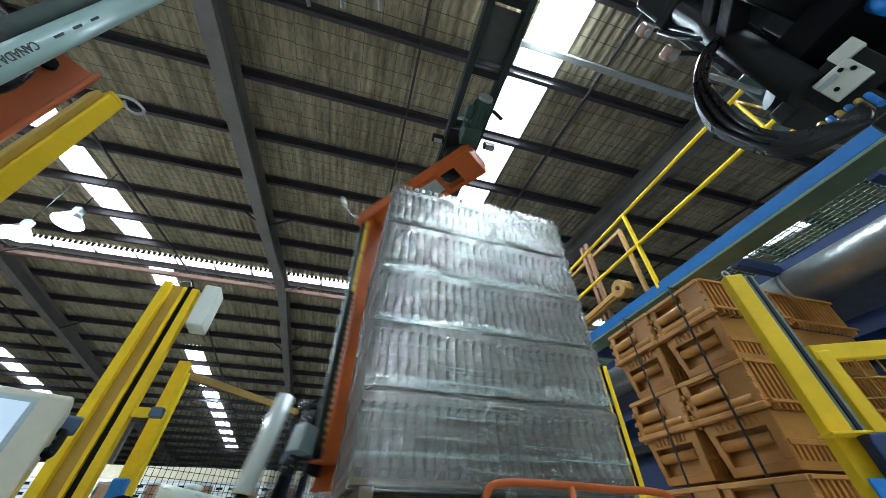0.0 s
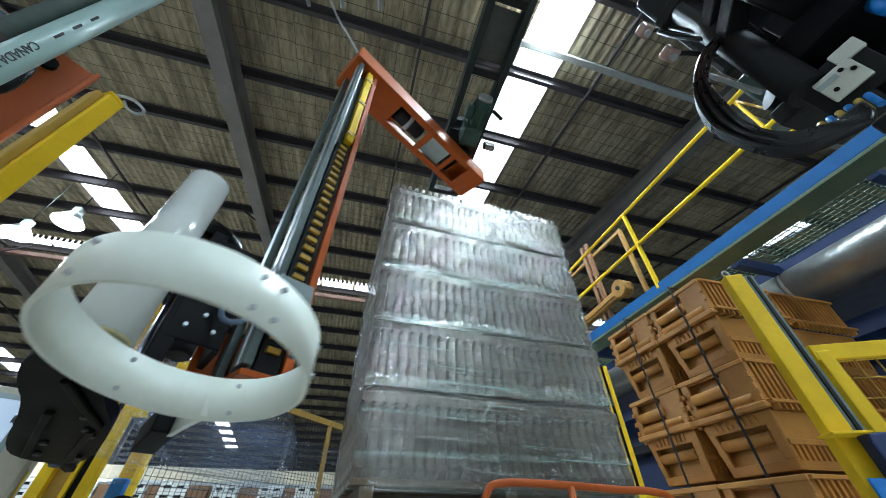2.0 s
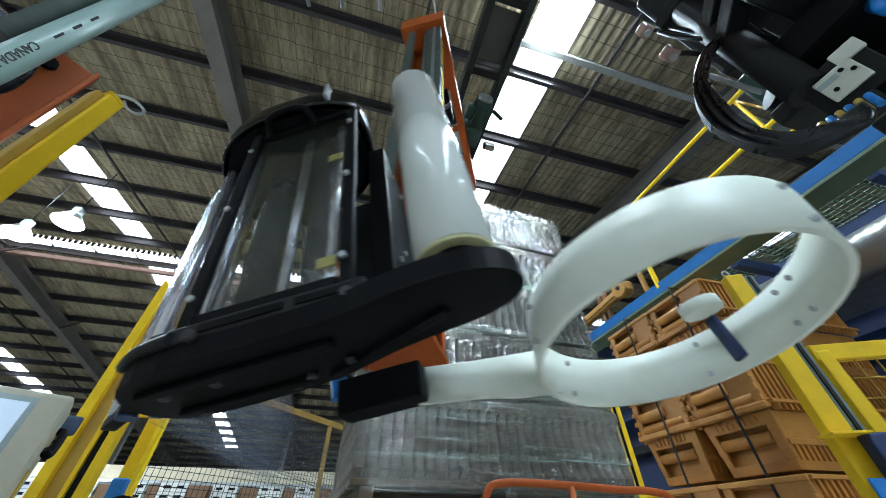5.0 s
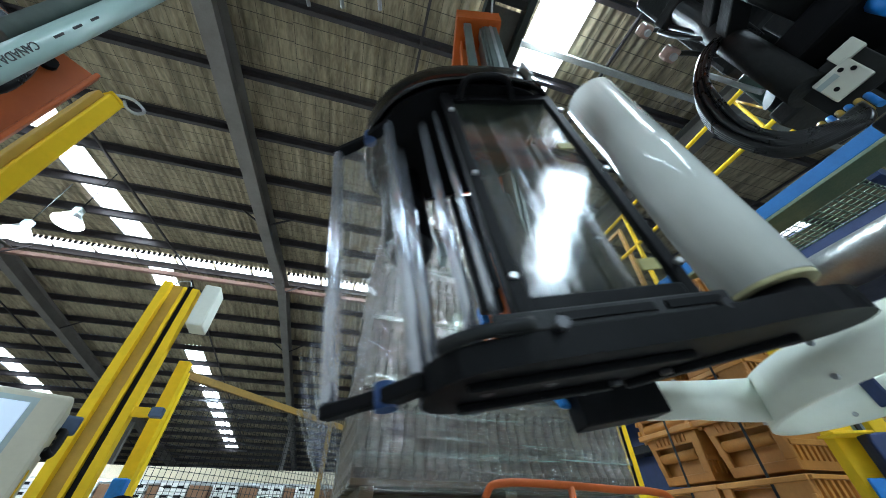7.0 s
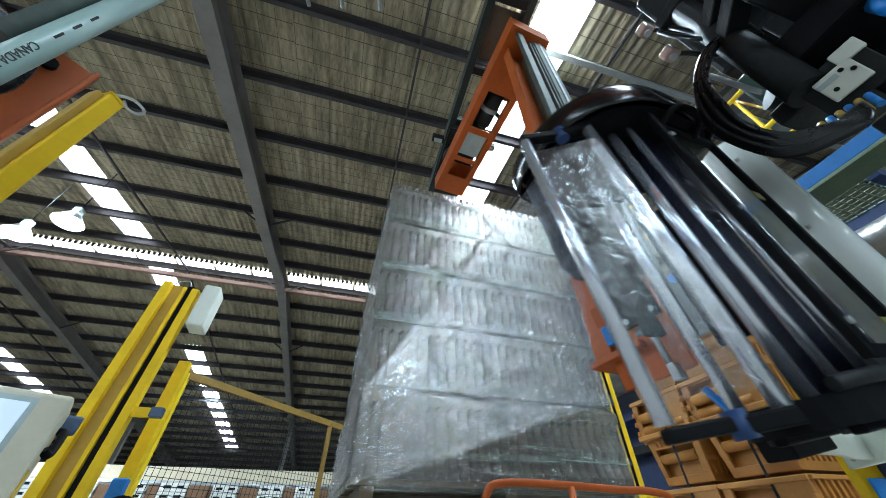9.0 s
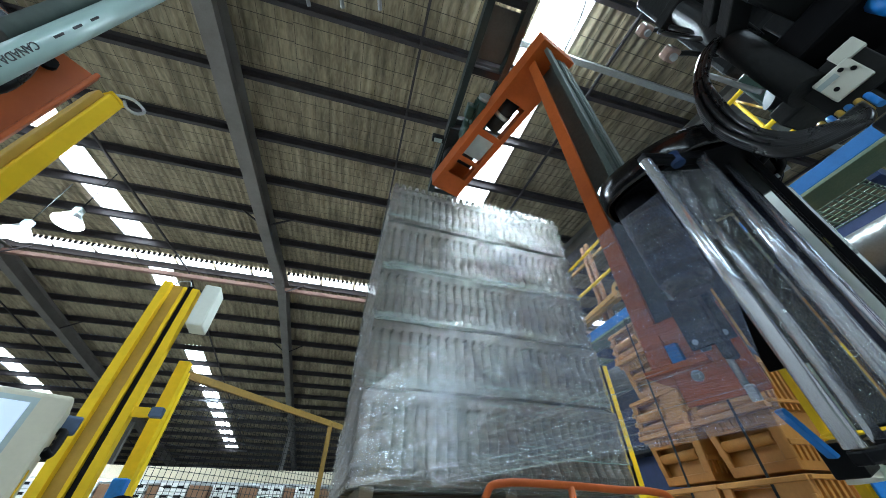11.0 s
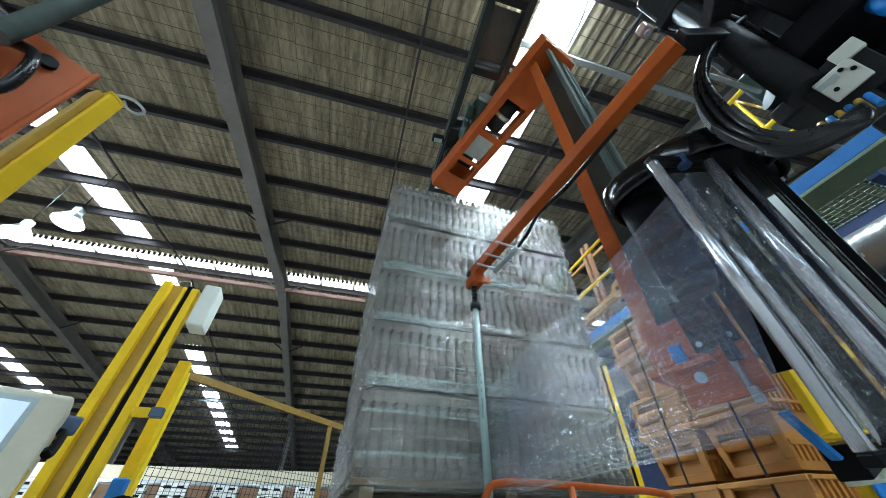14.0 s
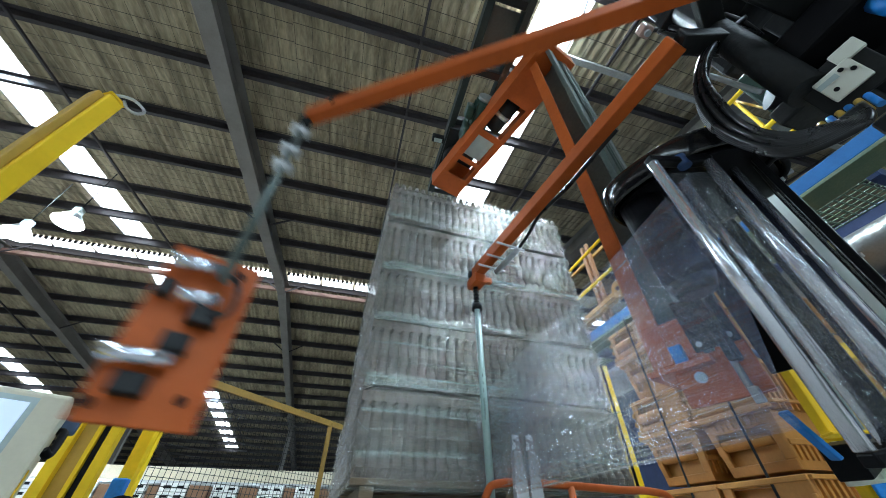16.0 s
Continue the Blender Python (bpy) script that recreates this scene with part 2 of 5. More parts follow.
def tube(bm, pts, r, seg=8):
    """A round tube through points, smoothed by a spline."""
    P = [Vector(p) for p in pts]
    path = []
    for i in range(len(P) - 1):
        p0, p1, p2, p3 = P[max(i - 1, 0)], P[i], P[i + 1], P[min(i + 2, len(P) - 1)]
        for k in range(6):
            t = k / 6
            path.append(0.5 * ((2 * p1) + (p2 - p0) * t + (2 * p0 - 5 * p1 + 4 * p2 - p3) * t * t + (3 * p1 - p0 - 3 * p2 + p3) * t ** 3))
    path.append(P[-1])
    rings, n = [], None
    for i, p in enumerate(path):
        d = (path[min(i + 1, len(path) - 1)] - path[max(i - 1, 0)]).normalized()
        n = d.orthogonal().normalized() if n is None else (n - d * n.dot(d)).normalized()
        c = d.cross(n)
        rings.append([bm.verts.new(p + r * (math.cos(2 * math.pi * k / seg) * n + math.sin(2 * math.pi * k / seg) * c)) for k in range(seg)])
    for a, b in zip(rings, rings[1:]):
        for k in range(seg):
            bm.faces.new((a[k], a[(k + 1) % seg], b[(k + 1) % seg], b[k])).smooth = True
    bm.faces.new(rings[0][::-1]), bm.faces.new(rings[-1])


def outline(bm, pts, z0, z1):
    """An upright prism over a plan outline."""
    lo = [bm.verts.new((x, y, z0)) for x, y in pts]
    hi = [bm.verts.new((x, y, z1)) for x, y in pts]
    bm.faces.new(lo[::-1]), bm.faces.new(hi)
    for i in range(len(pts)):
        j = (i + 1) % len(pts)
        bm.faces.new((lo[i], lo[j], hi[j], hi[i]))
    bmesh.ops.recalc_face_normals(bm, faces=bm.faces[:])


def part(name, bm, material, parent=None, label=""):
    me = bpy.data.meshes.new(name)
    bm.to_mesh(me)
    bm.free()
    me.materials.append(material)
    ob = new(name, me)
    if parent is not None:
        ob.parent = parent
    if label:
        ob["label"] = label
    return ob


def one(name, material, parent, fn, *args, label="", **kw):
    """One part from one call of a shape function."""
    bm = bmesh.new()
    fn(bm, *args, **kw)
    return part(name, bm, material, parent, label)


def thing(name, label, category, group="", kind="", at=None):
    ob = new(name)
    ob.empty_display_size = 0.1
    if at is not None:
        ob.matrix_basis = at
    return tagged(ob, label, category, group, kind)


def structure(name, bm, material, label, category):
    return tagged(part(name, bm, material), label, category, kind="structure")


# ---------------------------------------------------------------- building
def grid_mesh(name, verts, faces, material, smooth=False):
    me = bpy.data.meshes.new(name)
    me.from_pydata(verts, [], faces)
    me.materials.append(material)
    if smooth:
        me.polygons.foreach_set("use_smooth", [True] * len(me.polygons))
    return new(name, me)


PITCH_X = 0.17
# the strip from x 12.0 behind the camera is unseen, added with its light
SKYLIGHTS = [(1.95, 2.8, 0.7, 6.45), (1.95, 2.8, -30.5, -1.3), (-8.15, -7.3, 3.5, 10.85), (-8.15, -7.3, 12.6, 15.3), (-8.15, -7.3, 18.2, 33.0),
             (-17.0, -16.1, 16.0, 26.0), (-8.15, -7.3, -30.5, -3.6), (11.3, 12.3, 2.9, 6.0), (12.0, 12.85, -30.5, -3.6), (-17.0, -16.1, -8.0, 8.0)]
ROWS = [-31.2 + 1.45 * k for k in range(30)] + [RIDGE_Y] + [RIDGE_Y + 1.45 * k for k in range(1, 22)]


def build_roof():
    step = PITCH_X / 6
    nx = int(52 / step)
    verts, faces, cols = [], [], []
    for j in range(len(ROWS) - 1):
        y0, y1 = ROWS[j] - 0.05, ROWS[j + 1] + 0.05
        base = len(verts)
        for i in range(nx + 1):
            x = -32 + i * step
            w = 0.024 * math.cos(2 * math.pi * x / PITCH_X)
            lift = 0.008 * (j % 2)
            verts += [(x, y0, roof_z(ROWS[j]) + w + lift), (x, y1, roof_z(ROWS[j + 1]) + w + lift + 0.006)]
        ym = (y0 + y1) / 2
        for i in range(nx):
            x = -32 + (i + 0.5) * step
            if any(a < x < b and c < ym < d for a, b, c, d in SKYLIGHTS):
                continue
            k = base + 2 * i
            faces.append((k, k + 2, k + 3, k + 1))
    ob = grid_mesh("ceiling", verts, faces, M_ROOF, True)
    tagged(ob, "grimy corrugated fibre-cement roof sheets over steel purlins", "roof", kind="structure")


def build_frame():
    # purlins, rafters, ridge beam
    for k, y in enumerate(ROWS):
        z = roof_z(y) - 0.13
        bm = bmesh.new()
        box(bm, (-6, y, z), (52, 0.012, 0.2))
        box(bm, (-6, y + 0.035, z - 0.1), (52, 0.07, 0.012))
        box(bm, (-6, y - 0.035, z + 0.1), (52, 0.07, 0.012))
        tagged(part("purlin", bm, M_PURLIN), "long dark steel roof purlin under the sheets", "purlin", "roof purlins", "structure")
    for x in (-21.3, -12.2, -3.1, 6.0, 15.1):
        rafter = thing("rafter", "grey painted steel I-beam roof rafter with a column", "rafter", "roof rafters", "structure")
        for a, b in ((-31.0, RIDGE_Y), (RIDGE_Y, 42.0)):
            for dz, w, h in ((-0.26, 0.3, 0.025), (-0.48, 0.02, 0.42), (-0.7, 0.3, 0.025)):
                one("flange" if w > 0.1 else "web", M_RAFTER, rafter, bar, (x, a, roof_z(a) + dz), (x, b, roof_z(b) + dz), w, h)
        for y in (26.5, -22.0):
            bm = bmesh.new()
            box(bm, (x, y, roof_z(y) / 2 - 0.35), (0.25, 0.02, roof_z(y) - 0.7))
            box(bm, (x - 0.12, y, roof_z(y) / 2 - 0.35), (0.02, 0.25, roof_z(y) - 0.7))
            box(bm, (x + 0.12, y, roof_z(y) / 2 - 0.35), (0.02, 0.25, roof_z(y) - 0.7))
            part("column", bm, M_RAFTER, rafter)
        # knee braces
        for s in (-1, 1):
            for y in (7.95, 12.3, 16.75):
                one("brace", M_PURLIN, rafter, bar, (x, y, roof_z(y) - 0.68), (x + s * 0.75, y, roof_z(y) - 0.18), 0.04, 0.04)
    bm = bmesh.new()
    box(bm, (-6, RIDGE_Y + 0.05, RIDGE_Z - 0.45), (52, 0.14, 0.14))
    structure("ridge_beam", bm, M_RUST, "primer red steel tie beam along the ridge", "beam")
    bm = bmesh.new()
    box(bm, (8.2, 1.6, roof_z(1.6) - 0.36), (13.4, 0.1, 0.1), None, 0.006)
    structure("tie_beam", bm, M_TIE, "light grey box beam under the purlins", "beam")
    # sag rods
    for x in (-6.55, -14.0, 0.2, 3.5, -25.0, 9.5):
        bm = bmesh.new()
        bar(bm, (x, -31, roof_z(-31) - 0.26), (x, RIDGE_Y, RIDGE_Z - 0.26), 0.045, 0.045)
        bar(bm, (x, RIDGE_Y, RIDGE_Z - 0.26), (x, 42, roof_z(42) - 0.26), 0.045, 0.045)
        structure("sag_rod", bm, M_PURLIN, "thin dark steel rod tying the purlins", "rod")
    # safety mesh under the sheets
    verts, faces = [], []

    def strip(a, b, w):
        a, b = Vector(a), Vector(b)
        s = (b - a).cross(Vector((0, 0, 1))).normalized() * w
        k = len(verts)
        verts.extend([tuple(a - s), tuple(a + s), tuple(b + s), tuple(b - s)])
        faces.append((k, k + 1, k + 2, k + 3))
    for k in range(160):
        x = -26 + 0.3 * k + random.uniform(-0.02, 0.02)
        strip((x, -14, roof_z(-14) - 0.045), (x, RIDGE_Y, RIDGE_Z - 0.045), 0.0035)
    for k in range(88):
        y = -14 + 0.3 * k + random.uniform(-0.03, 0.03)
        for seg in range(12):
            xa, xb = -26 + 4 * seg, -22 + 4 * seg
            strip((xa, y + random.uniform(-0.03, 0.03), roof_z(y) - 0.05), (xb, y + random.uniform(-0.03, 0.03), roof_z(y) - 0.05), 0.0055)
    tagged(grid_mesh("safety_mesh", verts, faces, M_WIRE), "sagging rusty wire safety mesh under the roof sheets", "wire mesh", kind="stuff")


def build_skylights():
    for a, b, c, d in SKYLIGHTS:
        ys = [y for y in ROWS if c - 0.8 < y < d + 0.8]
        for y0, y1 in zip(ys, ys[1:]):
            ym = (y0 + y1) / 2
            if not c < ym < d:
                continue
            verts, faces = [], []
            n = int((b - a) / (PITCH_X / 6))
            for i in range(n + 1):
                x = a + (b - a) * i / n
                w = 0.02 * math.cos(2 * math.pi * x / PITCH_X)
                verts += [(x, y0, roof_z(y0) + w + 0.03), (x, y1, roof_z(y1) + w + 0.03)]
            faces = [(2 * i, 2 * i + 2, 2 * i + 3, 2 * i + 1) for i in range(n)]
            tagged(grid_mesh("skylight", verts, faces, M_SKYLIGHT), "translucent corrugated skylight sheet bright with daylight", "skylight", "roof skylights", "structure")
    # clear ridge capping, in panes
    for k in range(40):
        x = -31 + 1.3 * k
        bm = bmesh.new()
        box(bm, (x, RIDGE_Y - 0.42, RIDGE_Z - 0.1), (1.2, 0.5, 0.02), None)
        tagged(part("ridge_light", bm, M_SKYLIGHT), "narrow clear ridge sheet bright with daylight", "skylight", "ridge lights", "structure")
    bm = bmesh.new()
    for k in range(300):
        box(bm, (-31 + 0.17 * k, RIDGE_Y - 0.68, RIDGE_Z - 0.14), (0.09, 0.03, 0.12))
    tagged(part("ridge_closer", bm, M_PURLIN), "toothed dark filler strip along the ridge sheets", "filler strip", kind="stuff")


def build_shell():
    bm = bmesh.new()
    box(bm, (-6, 6.0, -0.05), (54, 76, 0.1))
    structure("floor", bm, M_FLOOR, "worn grey concrete factory floor", "floor")
    for name, c, s in (("wall_north", (-6, 43.1, 4.5), (54, 0.2, 9)), ("wall_south", (-6, -31.4, 4.5), (54, 0.2, 9)),
                       ("wall_west", (-32.1, 6.0, 4.5), (0.2, 75, 9)), ("wall_east", (20.1, 6.0, 4.5), (0.2, 75, 9))):
        bm = bmesh.new()
        box(bm, c, s)
        structure(name, bm, M_WALL, "dark ribbed metal cladding wall of the shed", "wall")


def floodlight(x, y, z, r=0.2):
    """A high-bay lamp on a short pipe from the roof."""
    t = thing("high_bay_lamp", "high-bay lamp with a shining round glass, hung from the roof", "lamp", "high-bay lamps", at=pose(x, y, z))
    bm = bmesh.new()
    rod(bm, (0, 0, 0.0), (0, 0, 0.22), r, 24, r * 0.45, False)
    part("reflector", bm, M_STEEL, t)
    one("ballast", M_GREYBOX, t, box, (0, 0, 0.32), (0.16, 0.16, 0.22), None, 0.02)
    bm = bmesh.new()
    bmesh.ops.create_uvsphere(bm, u_segments=20, v_segments=10, radius=r * 0.98)
    bmesh.ops.scale(bm, vec=(1, 1, 0.35), verts=bm.verts[:])
    part("glass", bm, M_LAMP, t)
    one("pipe", M_DARK, t, rod, (0, 0, 0.4), (0, 0, max(roof_z(y) - z - 0.1, 0.6)), 0.012, 8)
    return t


build_roof()
build_frame()
build_skylights()
build_shell()
floodlight(-8.2, 8.3, 5.9, 0.3)
floodlight(-6.8, 7.5, 5.9, 0.3)
floodlight(2.17, 1.14, 6.6, 0.36)


# ---------------------------------------------------------------- wrapped stack on its pallet
STACK = pose(0.063, 1.40, 0.0, 0, 0, 2.0)
SW, SD, SZ0, LAYER, NLAYER = 1.2, 1.15, 0.645, 0.315, 5


def build_stack():
    n = 27
    pitch = SW / n
    for k in range(NLAYER):
        # one layer of ribbed, nested trays; the ribs bulge and the rim overhangs
        bm = bmesh.new()
        z0 = SZ0 + k * LAYER
        prof = [(0.0, -0.012), (0.03, 0.0), (0.08, -0.012), (0.13, -0.002), (0.18, -0.012), (0.235, -0.004), (0.25, 0.004), (0.285, 0.006), (LAYER - 0.004, -0.03)]
        inset = 0.004 + 0.008 * ((k * 37) % 5) / 5
        nd = int(SD / pitch)
        ring = []
        for i in range(n * 4 + 1):
            u = i / 4
            ring.append((u * pitch, 0, 0, -1, u))
        for i in range(1, nd * 4 + 1):
            ring.append((SW, i / 4 * SD / nd, 1, 0, i / 4))
        for i in range(1, n * 4 + 1):
            ring.append((SW - i / 4 * pitch, SD, 0, 1, i / 4))
        for i in range(1, nd * 4):
            ring.append((0, SD - i / 4 * SD / nd, -1, 0, i / 4))
        rows = []
        for z, off in prof:
            row = []
            for x, y, nx, ny, u in ring:
                rib = 0.022 * (1 - abs(math.sin(math.pi * (u + 0.05 * math.sin(z * 40)))) ** 0.3) if 0.02 < z < 0.24 else 0.004 * abs(math.sin(math.pi * u))
                o = off - inset - rib
                row.append(bm.verts.new((x + nx * o, y + ny * o, z0 + z)))
            rows.append(row)
        for a, b in zip(rows, rows[1:]):
            for i in range(len(ring)):
                j = (i + 1) % len(ring)
                bm.faces.new((a[i], a[j], b[j], b[i]))
        bm.faces.new(rows[0][::-1]), bm.faces.new(rows[-1])
        lay = part("tray_layer", bm, M_PULP)
        lay.matrix_basis = STACK
        tagged(lay, "layer of ribbed grey-brown moulded trays in the wrapped stack", "tray layer", "stacked tray layers")
        if k == NLAYER - 1:
            # scalloped rim on top
            for i in range(n):
                b2 = bmesh.new()
                rod(b2, ((i + 0.5) * pitch, 0.02, z0 + LAYER - 0.03), ((i + 0.5) * pitch, 0.02, z0 + LAYER + 0.018), pitch * 0.42, 8, pitch * 0.3)
                part("rim_cup", b2, M_PULP, lay)
    # film shell: walls that wander a little, with rope-like bands
    bm = bmesh.new()
    nz, ns = 60, 36
    corners = [(0, 0), (SW, 0), (SW, SD), (0, SD)]
    loops = []
    for j in range(nz + 1):
        z = SZ0 - 0.04 + (NLAYER * LAYER + 0.05) * j / nz
        row = []
        for s in range(4):
            a, b = corners[s], corners[(s + 1) % 4]
            nx, ny = ((0, -1), (1, 0), (0, 1), (-1, 0))[s]
            for i in range(ns):
                u = i / ns
                x, y = a[0] + (b[0] - a[0]) * u, a[1] + (b[1] - a[1]) * u
                edge = min(u, 1 - u) * SW
                o = 0.006 + 0.0012 * noise.noise((x * 0.8 + 9 * s, y * 0.8, z * 16)) - 0.012 * max(0, 1 - edge / 0.03)
                o += -0.02 * max(0, math.cos(2 * math.pi * (z - SZ0) / LAYER)) ** 12 * max(0, 1 - edge / 0.06)
                row.append(bm.verts.new((x + nx * o, y + ny * o, z)))
        loops.append(row)
    for a, b in zip(loops, loops[1:]):
        m = len(a)
        for i in range(m):
            bm.faces.new((a[i], a[(i + 1) % m], b[(i + 1) % m], b[i])).smooth = True
    film = part("film_wrap", bm, M_WRAP)
    film.matrix_basis = STACK
    tagged(film, "clear glossy stretch film wrapped tightly round the stack", "plastic film")
    # gathered bands of film
    for z, w in ((1.915, 0.05), (1.535, 0.06), (1.44, 0.012), (1.24, 0.05), (1.13, 0.012), (0.945, 0.075), (0.85, 0.018), (0.79, 0.008), (0.70, 0.035), (2.05, 0.02)):
        bm = bmesh.new()
        pts = []
        for i in range(61):
            x = SW * i / 60
            y = -0.009 + 0.002 * noise.noise((x * 9, z, 2))
            pts.append((x, y, z + 0.02 * x + 0.012 * noise.noise((x * 5, z * 3, 0))))
        lo = [bm.verts.new(p) for p in pts]
        hi = [bm.verts.new((x, y - 0.002, zz + w * (0.7 + 0.5 * noise.noise((x * 3, z, 5))))) for x, y, zz in pts]
        for i in range(60):
            bm.faces.new((lo[i], lo[i + 1], hi[i + 1], hi[i])).smooth = True
        part("film_band", bm, M_BAND, film, "bright gathered band of film")
    # thin drawn creases, running slightly down across the front
    rng = random.Random(7)
    for k in range(70):
        z0 = SZ0 + rng.uniform(0.02, NLAYER * LAYER - 0.05)
        xa = rng.uniform(0.02, 0.55) * SW
        xb = min(xa + rng.uniform(0.25, 0.8) * SW, SW - 0.02)
        slope, bow, w = rng.uniform(-0.09, 0.02), rng.uniform(-0.012, 0.012), rng.uniform(0.0012, 0.0045)
        bm = bmesh.new()
        row = []
        for i in range(17):
            f = i / 16
            x = xa + (xb - xa) * f
            zz = min(max(z0 + slope * (x - xa) + bow * math.sin(math.pi * f), SZ0), SZ0 + NLAYER * LAYER)
            h = w * math.sin(math.pi * (0.06 + 0.88 * f))
            row.append((bm.verts.new((x, -0.0135, zz - h)), bm.verts.new((x, -0.016, zz)), bm.verts.new((x, -0.0135, zz + h))))
        for p, q in zip(row, row[1:]):
            bm.faces.new((p[0], q[0], q[1], p[1])).smooth = True
            bm.faces.new((p[1], q[1], q[2], p[2])).smooth = True
        part("film_crease", bm, M_BAND, film)
    # pallet
    pal = thing("pallet", "wooden pallet under the wrapped stack, on the conveyor", "pallet", at=STACK @ pose(0, 0, 0.5))
    for i in range(7):
        one("deck_board", M_WOOD, pal, box, (SW / 2, 0.05 + i * 0.175, 0.132), (SW, 0.11, 0.022), None, 0.003)
    for x in (0.06, SW / 2, SW - 0.06):
        one("bearer", M_WOOD, pal, box, (x, SD / 2, 0.071), (0.05, SD, 0.098), None, 0.003)
    for y in (0.05, SD / 2, SD - 0.05):
        one("bottom_board", M_WOOD, pal, box, (SW / 2, y, 0.011), (SW, 0.1, 0.021), None, 0.003)
    # roller conveyor under the pallet
    con = thing("roller_conveyor", "low dark steel roller conveyor carrying the pallet", "conveyor", at=pose(0, 0, 0))
    for y in (1.36, 2.62):
        one("side_rail", M_DARK, con, box, (0.66, y, 0.42), (2.2, 0.06, 0.16), None, 0.006)
    for i in range(13):
        one("roller", M_STEEL, con, rod, (-0.34 + i * 0.165, 1.4, 0.455), (-0.34 + i * 0.165, 2.58, 0.455), 0.04, 14)
    for x in (-0.35, 1.7):
        for y in (1.36, 2.62):
            one("leg", M_DARK, con, box, (x, y, 0.18), (0.08, 0.06, 0.36), None, 0.004)


M_BAND = clear_film("gathered_film", (0.6, 0.8, 0.73), 0.26, 0.02, 0.7, (0.1, 0.1, 12.0), scale=24, rough=0.16, haze=0.95)
build_stack()


# ---------------------------------------------------------------- crates on the right
def build_crates():
    pal = thing("crate_pallet", "wooden pallet under the strapped ochre crates", "pallet", at=pose(2.47, 1.53, 0.0))
    for i in range(5):
        one("deck_board", M_WOOD, pal, box, (0.72, 0.08 + i * 0.25, 0.13), (1.5, 0.14, 0.022), None, 0.003)
    for y in (0.06, 0.56, 1.06):
        one("bearer", M_WOOD, pal, box, (0.72, y, 0.06), (1.5, 0.09, 0.115), None, 0.004)
    base = thing("plastic_crate", "ochre plastic crate with slotted handles and ribbed ends", "crate", "strapped ochre crates")
    W, D, Hh = 0.54, 0.7, 0.311

    def taper(bm):
        """Draw the lower half in towards its foot."""
        for v in bm.verts:
            if v.co.z < Hh:
                k = 0.022 + 0.035 * (Hh - v.co.z) / Hh
                v.co.x += k * (1 - v.co.x / D)
                v.co.y += k * (1 - 2 * v.co.y / W)

    def piece(name, fn, *args, low=False, **kw):
        bm = bmesh.new()
        fn(bm, *args, **kw)
        if low:
            taper(bm)
        return part(name, bm, M_CRATE, base)
    t, z = 0.02, Hh
    # upper half: lip, two slots round a tubular bar, wide blank beside them
    piece("rim", box, (0.01, W / 2, z + Hh - 0.022), (0.036, W - 0.004, 0.03), None, 0.005)
    piece("lip", box, (0.0, W / 2, z + 0.02), (0.05, W + 0.008, 0.035), None, 0.006)
    piece("front_blank", box, (0.012, 0.105, z + Hh / 2), (t, 0.2, Hh - 0.05), None, 0.008)
    piece("corner_post", box, (0.012, W - 0.035, z + Hh / 2), (t, 0.06, Hh - 0.05), None, 0.008)
    piece("upper_bar", rod, (0.02, 0.2, z + 0.165), (0.02, W - 0.06, z + 0.165), 0.038, 14)
    piece("lower_bar", rod, (0.026, 0.06, z + 0.075), (0.026, W - 0.06, z + 0.075), 0.034, 14)
    piece("back_panel", box, (0.075, W / 2, z + Hh / 2), (0.012, W - 0.02, Hh - 0.02))
    for dy in (0.012, W - 0.012):
        for dz in (0.06, 0.13, 0.2):
            piece("corner_hook", box, (-0.008, dy, z + dz), (0.02, 0.022, 0.035), None, 0.004)
    # lower half: long recess with a rounded end
    piece("foot_rim", box, (t / 2, W / 2, 0.03), (t, W - 0.004, 0.055), None, 0.006, low=True)
    piece("top_band", box, (t / 2, W / 2, Hh - 0.035), (t, W - 0.004, 0.07), None, 0.006, low=True)
    piece("recess_end", box, (t / 2, 0.04, Hh / 2), (t, 0.08, Hh - 0.1), None, 0.012, low=True)
    piece("recess_end", box, (t / 2, W - 0.03, Hh / 2), (t, 0.06, Hh - 0.1), None, 0.012, low=True)
    piece("grip_bar", rod, (0.034, 0.09, Hh / 2 + 0.02), (0.034, W - 0.06, Hh / 2 + 0.02), 0.034, 14, low=True)
    piece("back_panel", box, (0.075, W / 2, Hh / 2), (0.012, W - 0.03, Hh - 0.02), low=True)
    for i in range(8):
        piece("rim_rib", box, (-0.004, 0.12 + i * 0.045, Hh - 0.03), (0.014, 0.008, 0.05), low=True)
    # ribbed ends with an overhanging toothed rim
    for near, yy in ((1, 0.0), (-1, W)):
        piece("end_wall", box, (D / 2 + 0.01, yy + near * 0.016, z + Hh / 2 + 0.02), (D - 0.03, 0.012, Hh - 0.05))
        piece("end_wall", box, (D / 2 + 0.01, yy + near * 0.016, Hh / 2), (D - 0.03, 0.012, Hh - 0.01), low=True)
        piece("end_rim", box, (D / 2, yy - near * 0.002, z + Hh - 0.02), (D - 0.01, 0.03, 0.022), None, 0.004)
        piece("end_rim", box, (D / 2, yy - near * 0.012, z + 0.035), (D - 0.01, 0.05, 0.02), None, 0.004)
        piece("end_rim", box, (D / 2, yy + near * 0.004, 0.14), (D - 0.02, 0.03, 0.03), None, 0.004, low=True)
